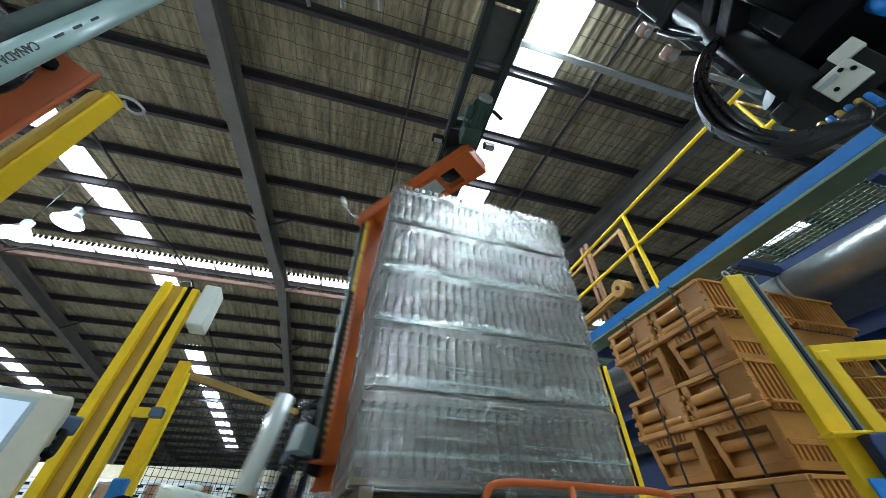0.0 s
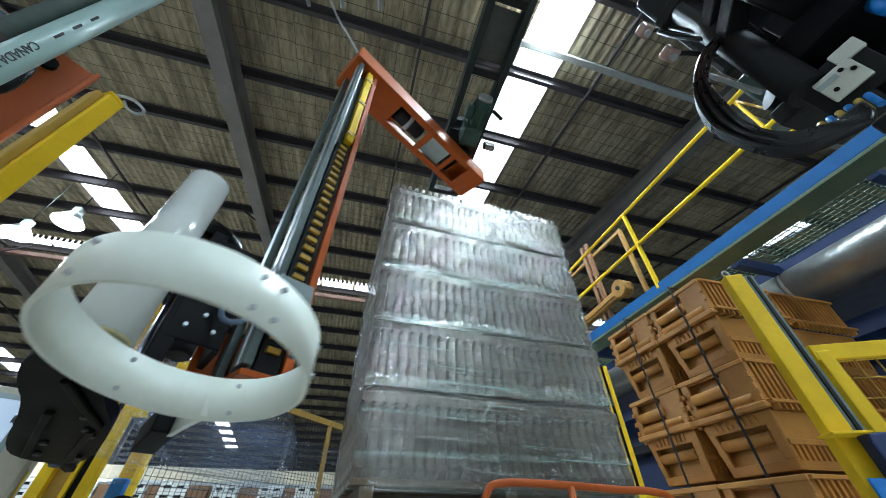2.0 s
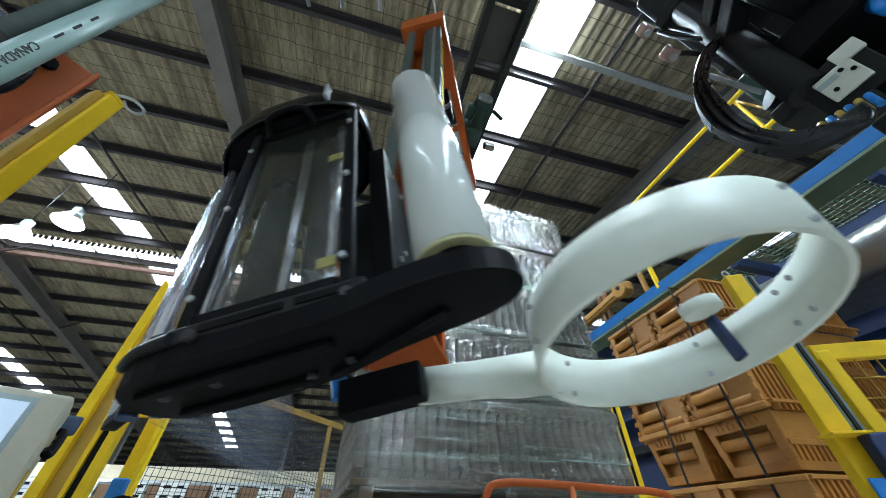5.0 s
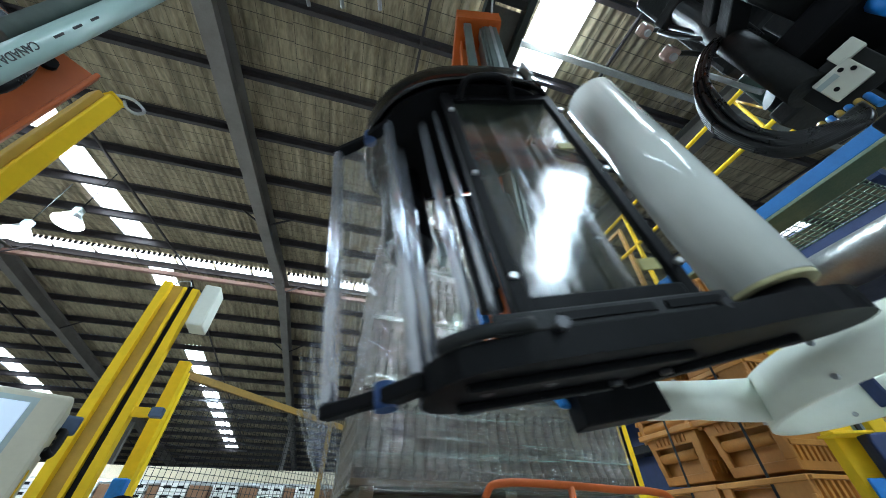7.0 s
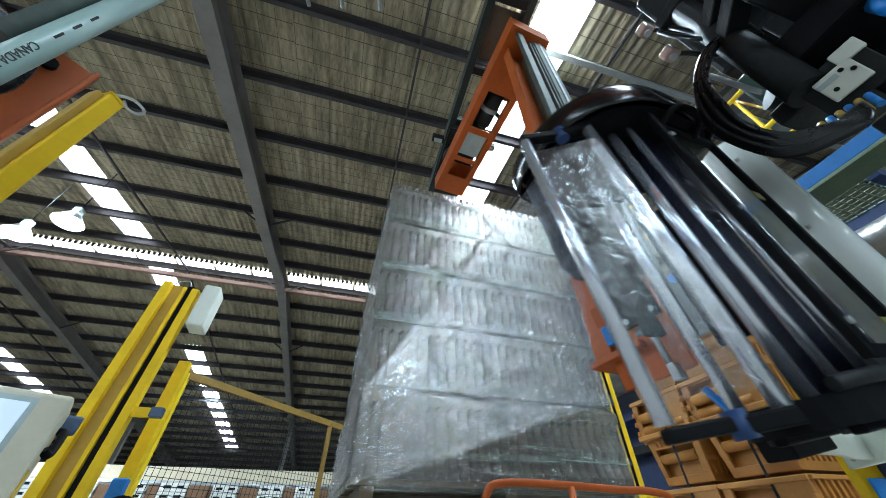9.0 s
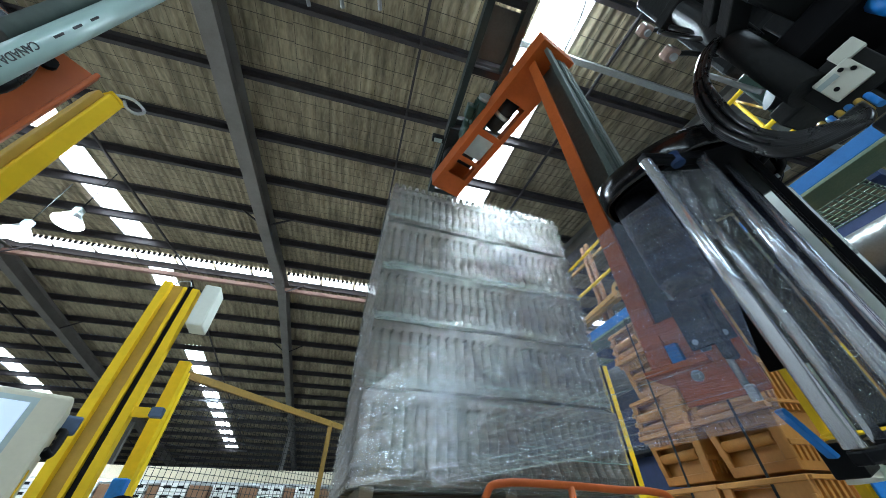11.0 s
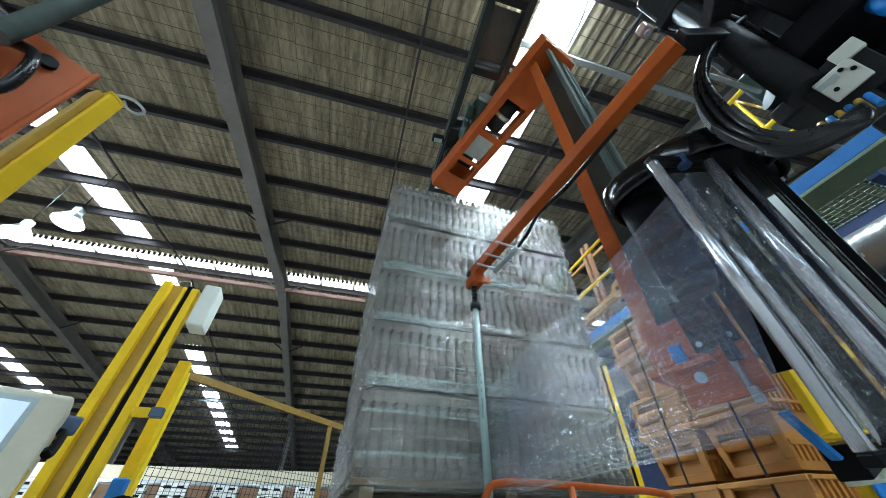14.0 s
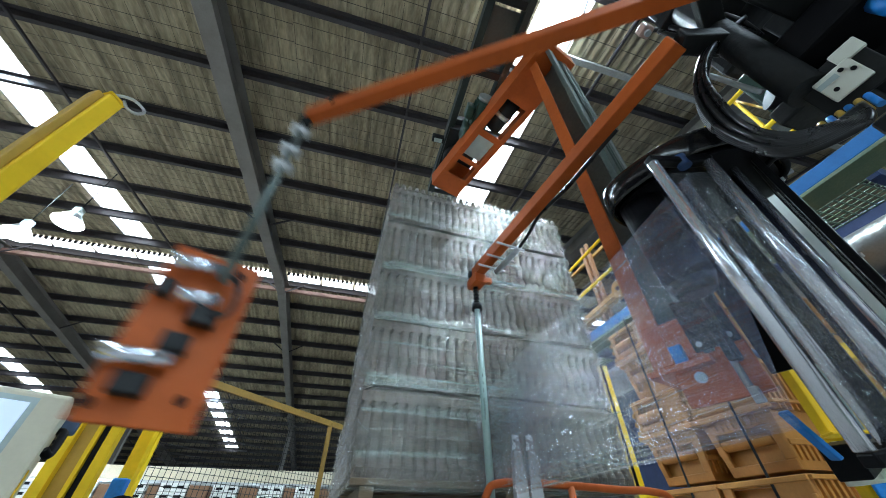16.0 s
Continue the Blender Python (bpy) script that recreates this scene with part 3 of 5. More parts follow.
        for i in range(14):
            x_ = 0.05 + i * 0.046
            piece("end_rib", box, (x_, yy + near * 0.004, z + Hh * 0.55), (0.012, 0.02, Hh * 0.72))
            piece("tooth", box, (x_, yy - near * 0.008, z + 0.008), (0.012, 0.04, 0.04))
            piece("end_rib", box, (x_, yy + near * 0.004, 0.1), (0.01, 0.02, 0.1), low=True)
    piece("floor_panel", box, (D / 2, W / 2, 0.015), (D - 0.03, W - 0.03, 0.012), low=True)
    piece("lid", box, (D / 2, W / 2, 2 * Hh - 0.04), (D - 0.04, W - 0.04, 0.012))
    k = 0
    for ix in range(2):
        for iy in range(2):
            for iz in range(3):
                m = pose(2.47 + ix * 0.73 + 0.012 * ((k * 7) % 3 - 1) - (0.03 if iz == 0 else 0.0), 1.53 + iy * 0.555 + 0.006 * ((k * 5) % 3 - 1), 0.125 + iz * 0.64, 0, 0, 1.2 * ((k * 3) % 3 - 1))
                if k == 0:
                    base.matrix_basis = m
                else:
                    copy_thing(base, m)
                k += 1
    strap = thing("strap", "black plastic strap tight round the crates", "strap", "crate straps")
    one("band", M_DARK, strap, box, (2.432, 1.53 + 0.2, 1.1), (0.004, 0.016, 1.92))
    one("band", M_DARK, strap, box, (3.2, 1.53 + 0.2, 2.052), (1.5, 0.016, 0.004))
    copy_thing(strap, pose(0, 0.56, 0))


build_crates()


# ---------------------------------------------------------------- mezzanine, walkway and duct
def wire_grid(bm, o, u, v, nu, nv, r):
    """Welded wire mesh from o along u and v."""
    o, u, v = Vector(o), Vector(u), Vector(v)
    for i in range(nu + 1):
        rod(bm, o + u * i / nu, o + u * i / nu + v, r, 5, caps=False)
    for j in range(nv + 1):
        rod(bm, o + v * j / nv + Vector((0, 0, 0.002)), o + v * j / nv + u + Vector((0, 0, 0.002)), r, 5, caps=False)


def build_mezzanine():
    X = 3.14
    mez = thing("mezzanine", "blue steel mezzanine walkway with mesh floor", "walkway", kind="structure")
    one("edge_channel", M_BLUE, mez, box, (X, 3.0, 2.555), (0.03, 9, 0.12), None, 0.004, label="blue painted edge channel")
    one("bottom_flange", M_GREEN, mez, box, (X + 0.11, 3.0, 2.48), (0.25, 9, 0.03), None, 0.004, label="dull green underside")
    for i in range(9):
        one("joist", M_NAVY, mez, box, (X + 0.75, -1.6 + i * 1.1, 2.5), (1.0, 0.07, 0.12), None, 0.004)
    for i in range(8):
        bm = bmesh.new()
        wire_grid(bm, (X + 0.26, -1.55 + i * 1.1, 2.585), (0.6, 0, 0), (0, 1.0, 0), 9, 16, 0.007)
        part("floor_mesh", bm, M_GREEN, mez)
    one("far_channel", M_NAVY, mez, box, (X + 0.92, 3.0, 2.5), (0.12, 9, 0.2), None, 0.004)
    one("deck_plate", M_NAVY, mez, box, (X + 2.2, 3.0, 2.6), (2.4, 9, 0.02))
    rail = thing("guard_rail", "yellow tubular guard rail along the walkway", "railing")
    for z in (3.72, 3.2):
        one("rail", M_YELLOW, rail, rod, (X, 0.6, z), (X, 6.2, z), 0.022, 12)
    for y in (2.33, 3.85, 5.4):
        one("post", M_YELLOW, rail, bar, (X, y, 2.56), (X, y, 3.72), 0.05, 0.03, 0.003)
    lift = thing("lift_arm", "worn yellow-brown hoist arm behind the rail", "machine part")
    one("arm", M_HOIST, lift, bar, (3.35, 4.1, 2.93), (3.35, 2.86, 2.99), 0.1, 0.13, 0.02)
    one("arm_rib", M_HOIST, lift, bar, (3.29, 4.0, 2.93), (3.29, 3.0, 2.98), 0.02, 0.05, 0.005)
    drum = one("drum", M_HOIST, lift, rod, (3.27, 2.98, 3.0), (3.42, 2.98, 3.0), 0.12, 20)
    one("drum_bolt", M_DARK, drum, rod, (3.255, 2.98, 3.0), (3.275, 2.98, 3.0), 0.03, 12)
    for dy in (0.0, 0.11):
        one("mast", M_HOISTRED, lift, bar, (3.38, 3.42 + dy, 2.58), (3.38, 3.30 + dy, 4.12), 0.05, 0.06, 0.006)
    for k in range(5):
        one("mast_rung", M_HOISTRED, lift, bar, (3.38, 3.40 - 0.02 * k, 3.1 + 0.22 * k), (3.38, 3.51 - 0.02 * k, 3.1 + 0.22 * k), 0.03, 0.03)
    one("strut", M_HOIST, lift, bar, (3.42, 2.73, 2.58), (3.42, 2.68, 3.86), 0.05, 0.05, 0.005)
    one("cross_tie", M_HOIST, lift, bar, (3.42, 2.68, 3.84), (3.42, 4.6, 3.9), 0.04, 0.05, 0.005)
    br = thing("rail_bracket", "yellow folded steel bracket at the rail end", "bracket")
    one("plate", M_YELLOW, br, bar, (X + 0.03, 0.72, 3.69), (X + 0.03, 0.735, 3.24), 0.05, 0.02)
    one("foot", M_YELLOW, br, box, (X + 0.02, 0.70, 2.98), (0.03, 0.17, 0.09), None, 0.004)
    one("tie", M_OCHRE, br, bar, (X + 0.06, 0.74, 3.8), (X + 0.06, 0.6, 3.3), 0.02, 0.02)
    one("stub", M_YELLOW, br, box, (X + 0.03, 0.735, 3.08), (0.025, 0.05, 0.34), None, 0.003)
    duct = thing("air_duct", "dull silver round duct under the walkway", "duct")
    for i in range(7):
        one("segment", M_DUCT, duct, rod, (4.05, -2.5 + i * 1.4, 2.3), (4.05, -1.12 + i * 1.4, 2.3), 0.19, 24)
        one("collar", M_DUCT, duct, rod, (4.05, -1.12 + i * 1.4, 2.3), (4.05, -1.08 + i * 1.4, 2.3), 0.196, 24)
    pl = thing("machine_casing", "dark navy machine casing under the walkway", "machine")
    one("casing", M_NAVY, pl, box, (5.2, 2.5, 1.0), (0.6, 10, 2.0), None, 0.02)
    one("ledge", M_DARK, pl, box, (4.8, 2.5, 1.5), (0.3, 10, 0.12), None, 0.01)
    one("beam", M_NAVY, pl, box, (4.55, 2.5, 1.95), (0.2, 10, 0.16), None, 0.005)


build_mezzanine()


# ---------------------------------------------------------------- yellow gate frame on the right
def build_gate():
    g = thing("guard_gate", "yellow welded guard gate with wire mesh infill", "gate")
    q = pose(1.62, 0.85, 0, 0, 0, -28)      # post foot; local x across the view, y away

    def gbox(name, m, c, s, bev=0.004):
        one(name, m, g, box, c, s, q, bev)
    gbox("post", M_YELLOW, (-0.006, 0, 0.7), (0.07, 0.05, 1.39))
    gbox("channel", M_GREENGREY, (0.052, 0.006, 0.7), (0.042, 0.04, 1.375))
    gbox("channel_slot", M_DARK, (0.052, -0.016, 0.7), (0.012, 0.008, 1.36), 0)
    gbox("inner_post", M_YELLOW, (0.13, 0.03, 0.52), (0.05, 0.05, 1.03))
    gbox("top_rail", M_YELLOW, (0.45, 0.03, 1.03), (0.7, 0.045, 0.06))
    bm = bmesh.new()
    wire_grid(bm, (0.16, 0.03, 0.1), (0.6, 0, 0), (0, 0, 0.9), 9, 13, 0.003)
    ob = part("mesh", bm, M_OCHRE, g)
    ob.matrix_basis = q
    gbox("flag_plate", M_YELLOW, (-0.03, -0.06, 0.74), (0.11, 0.08, 0.008), 0.002)
    gbox("switch", M_NAVY, (0.05, -0.06, 0.68), (0.08, 0.05, 0.12), 0.008)
    gbox("tag", M_BLUEPART, (-0.02, -0.05, 0.6), (0.045, 0.01, 0.05), 0.003)
    ob = one("cable_loop", M_STEEL, g, tube, [(-0.02, 0, 1.38), (-0.03, 0, 1.42), (-0.01, 0, 1.43), (0.0, 0, 1.38)], 0.004)
    ob.matrix_basis = q


build_gate()


# ---------------------------------------------------------------- light-curtain posts, near post, control box
def build_posts():
    def curtain(at, top, flip=1, w=1.0):
        t = thing("light_curtain_post", "yellow channel post with a black light-curtain strip", "sensor post", "light-curtain posts", at=at)
        one("flange", M_YELLOW, t, box, (-0.105 * w, 0, top / 2), (0.05 * w, 0.06, top), None, 0.004)
        # recessed web in a darker yellow than the flanges
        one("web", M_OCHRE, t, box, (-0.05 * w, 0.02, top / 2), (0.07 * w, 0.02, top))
        one("flange", M_YELLOW, t, box, (0.0, 0.0, top / 2 - 0.01), (0.02 * w, 0.06, top - 0.02), None, 0.003)
        one("light_strip", M_BLACK, t, box, (0.026 * w, 0.01, top / 2), (0.03 * w, 0.04, top))
        one("flange", M_YELLOW, t, box, (0.065 * w, 0, top / 2 - 0.01), (0.045 * w, 0.06, top - 0.02), None, 0.004)
        one("cable", M_STEEL, t, tube, [(-0.08, 0, top), (-0.05, 0, top + 0.03), (0.0, 0, top + 0.04), (0.02, 0, top)], 0.004)
        return t
    left = curtain(pose(-1.18, 2.32, 0, 0, 0, -24 + 30), 1.79)
    one("junction_box", M_WHITE, left, box, (0.16, 0.03, 1.66), (0.1, 0.16, 0.3), None, 0.012)
    one("bracket", M_YELLOW, left, box, (0.12, 0, 1.0), (0.15, 0.02, 0.05), None, 0.003)
    one("clamp", M_CLAMP, left, box, (0.2, -0.02, 1.0), (0.06, 0.05, 0.05), None, 0.006)
    right = curtain(pose(2.42, 2.8, 0, 0, 0, -38), 1.79, w=0.8)
    one("junction_box", M_WHITE, right, box, (-0.13, 0.03, 1.62), (0.08, 0.12, 0.26), None, 0.012)
    for z in (0.72, 0.66):
        one("bracket", M_YELLOW, right, box, (0.02, -0.05, z), (0.26, 0.02, 0.035), None, 0.003)
    near = thing("yellow_post", "square yellow steel post with a wire loop on top", "post")
    x, y = 0.85 * math.sin(radians(-48.9)), 0.85 * math.cos(radians(-48.9))
    q = pose(x, y, 0, 0, 0, 62)
    one("shaft", M_YELLOW, near, box, (0, 0, 0.63), (0.034, 0.036, 1.26), q, 0.004)
    # the post's duller face, its shading put into a darker yellow strip
    one("dull_side", M_OCHRE, near, box, (-0.024, 0.004, 0.625), (0.014, 0.03, 1.25), q, 0.002)
    one("cap", M_YELLOW, near, box, (0, 0, 1.263), (0.038, 0.04, 0.006), q, 0.002)
    one("wire_loop", M_STEEL, near, tube, [(x - 0.03, y, 1.26), (x - 0.01, y, 1.285), (x + 0.03, y, 1.285), (x + 0.06, y + 0.01, 1.265), (x + 0.065, y, 1.235), (x + 0.04, y, 1.245), (x + 0.02, y, 1.27)], 0.0035)
    # control box
    cb = thing("control_box", "off-white sloping control box with a blue-lit screen", "control box", at=pose(-1.08, 1.48, 0, 0, 0, 28))
    one("housing", M_CREAMBOX, cb, box, (0, 0, 0.42), (0.36, 0.3, 0.84), None, 0.012)
    one("screen", M_SCREEN, cb, box, (-0.03, -0.152, 0.72), (0.24, 0.006, 0.17), None, 0.002)
    one("bezel", M_GREYBOX, cb, box, (-0.03, -0.1505, 0.72), (0.27, 0.003, 0.2))
    one("handle", M_BLACK, cb, tube, [(0.182, -0.06, 0.7), (0.2, -0.04, 0.69), (0.2, 0.04, 0.76), (0.182, 0.06, 0.77)], 0.012)
    one("hinge", M_CLAMP, cb, box, (0.2, 0.12, 0.8), (0.05, 0.05, 0.06), None, 0.008)
    one("sticker", M_YELLOW, cb, box, (0.182, -0.09, 0.6), (0.003, 0.07, 0.08))
    one("pedestal", M_DARK, cb, box, (0, 0, 0.01), (0.4, 0.34, 0.02))


build_posts()


# ---------------------------------------------------------------- fence and far goods
def build_fence():
    f = thing("mesh_fence", "yellow framed wire mesh safety fence", "fence")
    A, B = Vector((-1.5, 3.75, 0)), Vector((0.35, 5.9, 0))
    up = Vector((0, 0, 1))
    # rail and farther posts take the darker, backlit yellow
    one("top_rail", M_DULL, f, bar, A + up * 1.65, B + up * 1.65, 0.05, 0.07, 0.004)
    for k in (0.0, 0.74, 1.0):
        p = A + (B - A) * k
        one("post", M_DULL if k else M_YELLOW, f, box, (p.x, p.y, 0.83), (0.06, 0.06, 1.66), None, 0.005)
    for k0, k1 in ((0.02, 0.73), (0.75, 0.99)):
        bm = bmesh.new()
        o = A + (B - A) * k0
        wire_grid(bm, (o.x, o.y, 0.15), (B - A) * (k1 - k0), (0, 0, 1.52), int(44 * (k1 - k0) * 1.3), 26, 0.003)
        part("mesh", bm, M_DARK, f)
    p2 = thing("fence_post", "yellow fence post with a blue clamp", "post", at=pose(-1.12, 2.7, 0))
    one("shaft", M_YELLOW, p2, box, (0, 0, 0.7), (0.07, 0.06, 1.42), None, 0.004)
    one("clamp", M_BLUEPART, p2, box, (-0.0, -0.05, 0.68), (0.07, 0.06, 0.1), None, 0.008)
    gauge = thing("pressure_gauge", "round blue-faced pressure gauge on a pipe", "gauge", at=pose(-0.93, 2.3, 0.56))
    one("case", M_BLACK, gauge, rod, (0, 0.03, 0), (0, -0.01, 0), 0.075, 24)
    one("dial", M_SCREENBLUE, gauge, rod, (0, -0.008, 0), (0, -0.014, 0), 0.062, 24)
    one("stem", M_STEEL, gauge, rod, (0, 0.01, -0.56), (0, 0.01, -0.06), 0.012, 10)
    # far goods behind the fence
    wallb = thing("white_guard_band", "long cream boarded guard rail with a bright metal lip", "guard rail")
    one("board", M_CREAM, wallb, box, (-6, 11.5, 1.62), (22, 0.06, 0.3), None, 0.005)
    one("lip", M_STEEL, wallb, rod, (-17, 11.42, 1.42), (5, 11.42, 1.42), 0.06, 12)
    for i in range(14):
        one("leg", M_DARK, wallb, box, (-16 + i * 1.6, 11.55, 0.73), (0.08, 0.06, 1.46))
    base = thing("crate_stack", "stack of white slotted crates between brown cartons", "crate stack", "far crate stacks", at=pose(-5.6, 9.6, 0))
    for i in range(8):
        one("crate", M_FARWHITE, base, box, (0, 0, 0.11 + i * 0.155), (0.5, 0.4, 0.145), None, 0.01)
        for s in (-0.12, 0.12):
            one("slot", M_BLACK, base, box, (s, -0.201, 0.12 + i * 0.155), (0.13, 0.006, 0.045))
    one("carton", M_BROWN, base, box, (0.45, 0.02, 0.62), (0.36, 0.4, 1.24), None, 0.01)
    for k in range(1, 11):
        copy_thing(base, pose(-5.6 + k * 0.86 + 0.05 * ((k * 7) % 3), 9.6 + 0.1 * ((k * 5) % 3), 0))
    # orange tube guard by the conveyor
    rail = thing("tube_guard", "bent orange tube guard in front of the conveyor", "guard rail")
    one("hoop", M_ORANGE, rail, tube, [(0.45, 1.24, 0.0), (0.45, 1.24, 0.45), (0.49, 1.24, 0.59), (0.55, 1.24, 0.625), (0.75, 1.235, 0.625), (1.0, 1.23, 0.615), (1.12, 1.22, 0.612), (1.2, 1.22, 0.58), (1.23, 1.22, 0.4), (1.23, 1.22, 0.0)], 0.012, 10)
    one("upright", M_ORANGE, rail, rod, (0.8, 1.232, 0.0), (0.8, 1.232, 0.62), 0.012, 10)


M_SCREENBLUE = mat("pale_blue_dial", (0.5, 0.65, 0.85), 0.3, scale=10)
build_fence()


# ---------------------------------------------------------------- gantry over the stack
M_GANTRY = mat("dark_green_grey_steel", (0.02, 0.03, 0.028), 0.5, scale=6, bump=0.1, spec=0.3)
M_COVER = mat("dull_grey_cover", (0.075, 0.085, 0.075), 0.6, scale=5, fine=0.2)
def build_gantry():
    g = thing("gantry", "dark steel twin-rail gantry over the wrapping station", "gantry", kind="structure")
    for x in (0.55, 0.86):
        one("rail", M_GANTRY, g, box, (x, 0.75, 3.66), (0.06, 3.6, 0.14), None, 0.005)
    for y in (-0.6, 0.05, 0.55, 1.1, 1.6, 2.2, 2.5):
        one("cross_member", M_DARK, g, box, (0.705, y, 3.64), (0.27, 0.06, 0.08), None, 0.004)
    for y in (0.3, 0.82):
        one("cover_plate", M_COVER, g, box, (0.705, y, 3.7), (0.25, 0.4, 0.008))
    one("drive_plate", M_DARK, g, box, (0.705, 1.95, 3.56), (0.34, 0.6, 0.03), None, 0.004)
    one("slew_ring", M_DARK, g, rod, (0.698, 1.952, 3.42), (0.698, 1.952, 3.55), 0.15, 28)
    m = thing("drive_motor", "dark green geared drive motor with a grilled fan cowl", "motor")
    one("body", M_MOTOR, m, rod, (0.74, 1.25, 3.44), (0.74, 1.5, 3.44), 0.075, 22)
    one("cowl", M_STEEL, m, rod, (0.74, 1.22, 3.44), (0.74, 1.25, 3.44), 0.065, 22)
    one("gearbox", M_MOTOR, m, box, (0.72, 1.6, 3.46), (0.18, 0.2, 0.18), None, 0.02)
    one("terminal_box", M_MOTOR, m, box, (0.64, 1.38, 3.44), (0.07, 0.12, 0.1), None, 0.01)
    for i in range(8):
        a = 2 * math.pi * i / 8
        one("fin", M_MOTOR, m, box, (0.74 + 0.08 * math.cos(a), 1.38, 3.44 + 0.08 * math.sin(a)), (0.012, 0.22, 0.012))
    for x, y in ((0.45, 1.8), (0.98, 1.75)):
        s = thing("limit_switch", "small grey limit switch on the gantry", "switch", "gantry switches", at=pose(x, y, 3.56))
        one("body", M_DARK, s, box, (0, 0, 0), (0.12, 0.06, 0.07), None, 0.006)
        one("lens", M_GREYBOX, s, box, (0, 0, -0.038), (0.08, 0.04, 0.008))
    cam_ = thing("sensor_bracket", "small dark sensor on a bent bracket", "sensor", at=pose(0.95, 1.42, 3.6))
    one("tube", M_DARK, cam_, rod, (-0.05, -0.02, 0), (0.06, 0.05, 0.03), 0.02, 12)
    one("clip", M_DARK, cam_, bar, (-0.06, 0.02, 0), (-0.02, 0.05, 0.16), 0.02, 0.01)


build_gantry()

# ---------------------------------------------------------------- rotating wrapping arm
HUB = (0.698, 1.952)
TILT = Matrix.Translation((0, 0, 1.05)) @ Matrix.Rotation(radians(9.8), 4, "X") @ Matrix.Translation((0, 0, -1.05))   # the carriage leans


def rounded(pts, n=2):
    """Corner-cut a closed outline n times."""
    for _ in range(n):
        out = []
        for (x0, y0), (x1, y1) in zip(pts, pts[1:] + pts[:1]):
            out += [(0.75 * x0 + 0.25 * x1, 0.75 * y0 + 0.25 * y1), (0.25 * x0 + 0.75 * x1, 0.25 * y0 + 0.75 * y1)]
        pts = out
    return pts


def build_wrapper():
    arm = thing("wrapping_arm", "orange rotating wrapping arm with its hanging mast", "wrapping arm", at=pose(HUB[0], HUB[1], 0))
    # box beam with cut-outs, seen from below
    for y in (-0.15, 0.15):
        one("side_plate", M_ORANGE, arm, box, (0.55, y, 3.32), (1.56, 0.014, 0.17), None, 0.004)
    for x0, x1 in ((-0.23, -0.02), (0.16, 0.21), (0.47, 0.53), (0.86, 1.33)):
        one("bottom_plate", M_ORANGE, arm, box, ((x0 + x1) / 2, 0, 3.24), (x1 - x0, 0.30, 0.012), None, 0.003)
    for y in (-0.125, 0.125):
        one("bottom_flange", M_ORANGE, arm, box, (0.42, y, 3.2395), (0.9, 0.05, 0.010))
    one("top_plate", M_ORANGE, arm, box, (-0.1, 0, 3.4), (0.26, 0.29, 0.012))
    one("top_plate", M_ORANGE, arm, box, (1.05, 0, 3.4), (0.55, 0.29, 0.012))
    one("end_plate", M_ORANGE, arm, box, (-0.235, 0, 3.32), (0.014, 0.31, 0.17))
    one("end_plate", M_ORANGE, arm, box, (1.335, 0, 3.32), (0.014, 0.31, 0.17))
    one("winch_motor", M_DARK, arm, rod, (0.55, 0, 3.33), (0.84, 0, 3.33), 0.075, 20, label="black winch motor")
    one("motor_ring", M_STEEL, arm, rod, (0.68, 0, 3.33), (0.72, 0, 3.33), 0.082, 20)
    one("winch_box", M_GREYBOX, arm, box, (0.34, 0, 3.33), (0.24, 0.2, 0.12), None, 0.01, label="grey junction box")
    one("clip", M_YELLOW, arm, box, (0.5, 0.05, 3.26), (0.02, 0.12, 0.03))
    # mast: an open channel with guide rails, cable tray and chain on its leading side
    one("mast_side", M_ORANGE, arm, box, (1.163, -0.11, 2.07), (0.066, 0.012, 2.36), None, 0.003)
    one("rail_web", M_RAIL, arm, box, (1.255, 0.016, 2.07), (0.06, 0.012, 2.35))
    one("mast_back", M_ORANGE, arm, box, (1.135, 0, 2.07), (0.012, 0.21, 2.36))
    one("mast_flange", M_ORANGE, arm, box, (1.148, 0.11, 2.07), (0.032, 0.012, 2.36), None, 0.003)
    one("mast_web", M_RAIL, arm, box, (1.22, 0.03, 2.07), (0.15, 0.01, 2.36))
    one("guide_rail", M_RAIL, arm, box, (1.285, 0.085, 2.07), (0.03, 0.09, 2.34), None, 0.004, label="greenish steel guide rail")
    one("guide_rail", M_RAIL, arm, box, (1.295, -0.08, 2.07), (0.03, 0.05, 2.34), None, 0.004, label="greenish steel guide rail")
    one("rail_edge", M_STEEL, arm, box, (1.302, 0.085, 2.07), (0.006, 0.02, 2.34))
    one("cable_tray", M_YELLOW, arm, box, (1.195, 0.1, 2.75), (0.045, 0.04, 0.95), None, 0.004, label="yellow cable tray")
    for z in (2.35, 2.75, 3.1):
        one("tray_clip", M_OCHRE, arm, box, (1.195, 0.102, z), (0.058, 0.045, 0.03))
    # dark panel behind the chain, the open channel's inner shade put into colour
    one("channel_shade", M_DARK, arm, box, (1.205, 0.06, 1.58), (0.075, 0.03, 1.36))
    for i in range(25):
        one("chain_link", M_OCHRE, arm, box, (1.205, 0.083, 0.98 + i * 0.052), (0.05, 0.02, 0.022), None, 0.003)
    one("toe_plate", M_ORANGE, arm, box, (1.2, 0, 0.88), (0.19, 0.24, 0.02), None, 0.003)
    # lead to the camera-side sensor on top of the mast
    one("whip_lead", M_STEEL, arm, tube, [(1.33, 0.1, 3.38), (1.45, 0.1, 3.48), (1.60, 0.10, 3.61), (1.84, 0.1, 3.97)], 0.007)
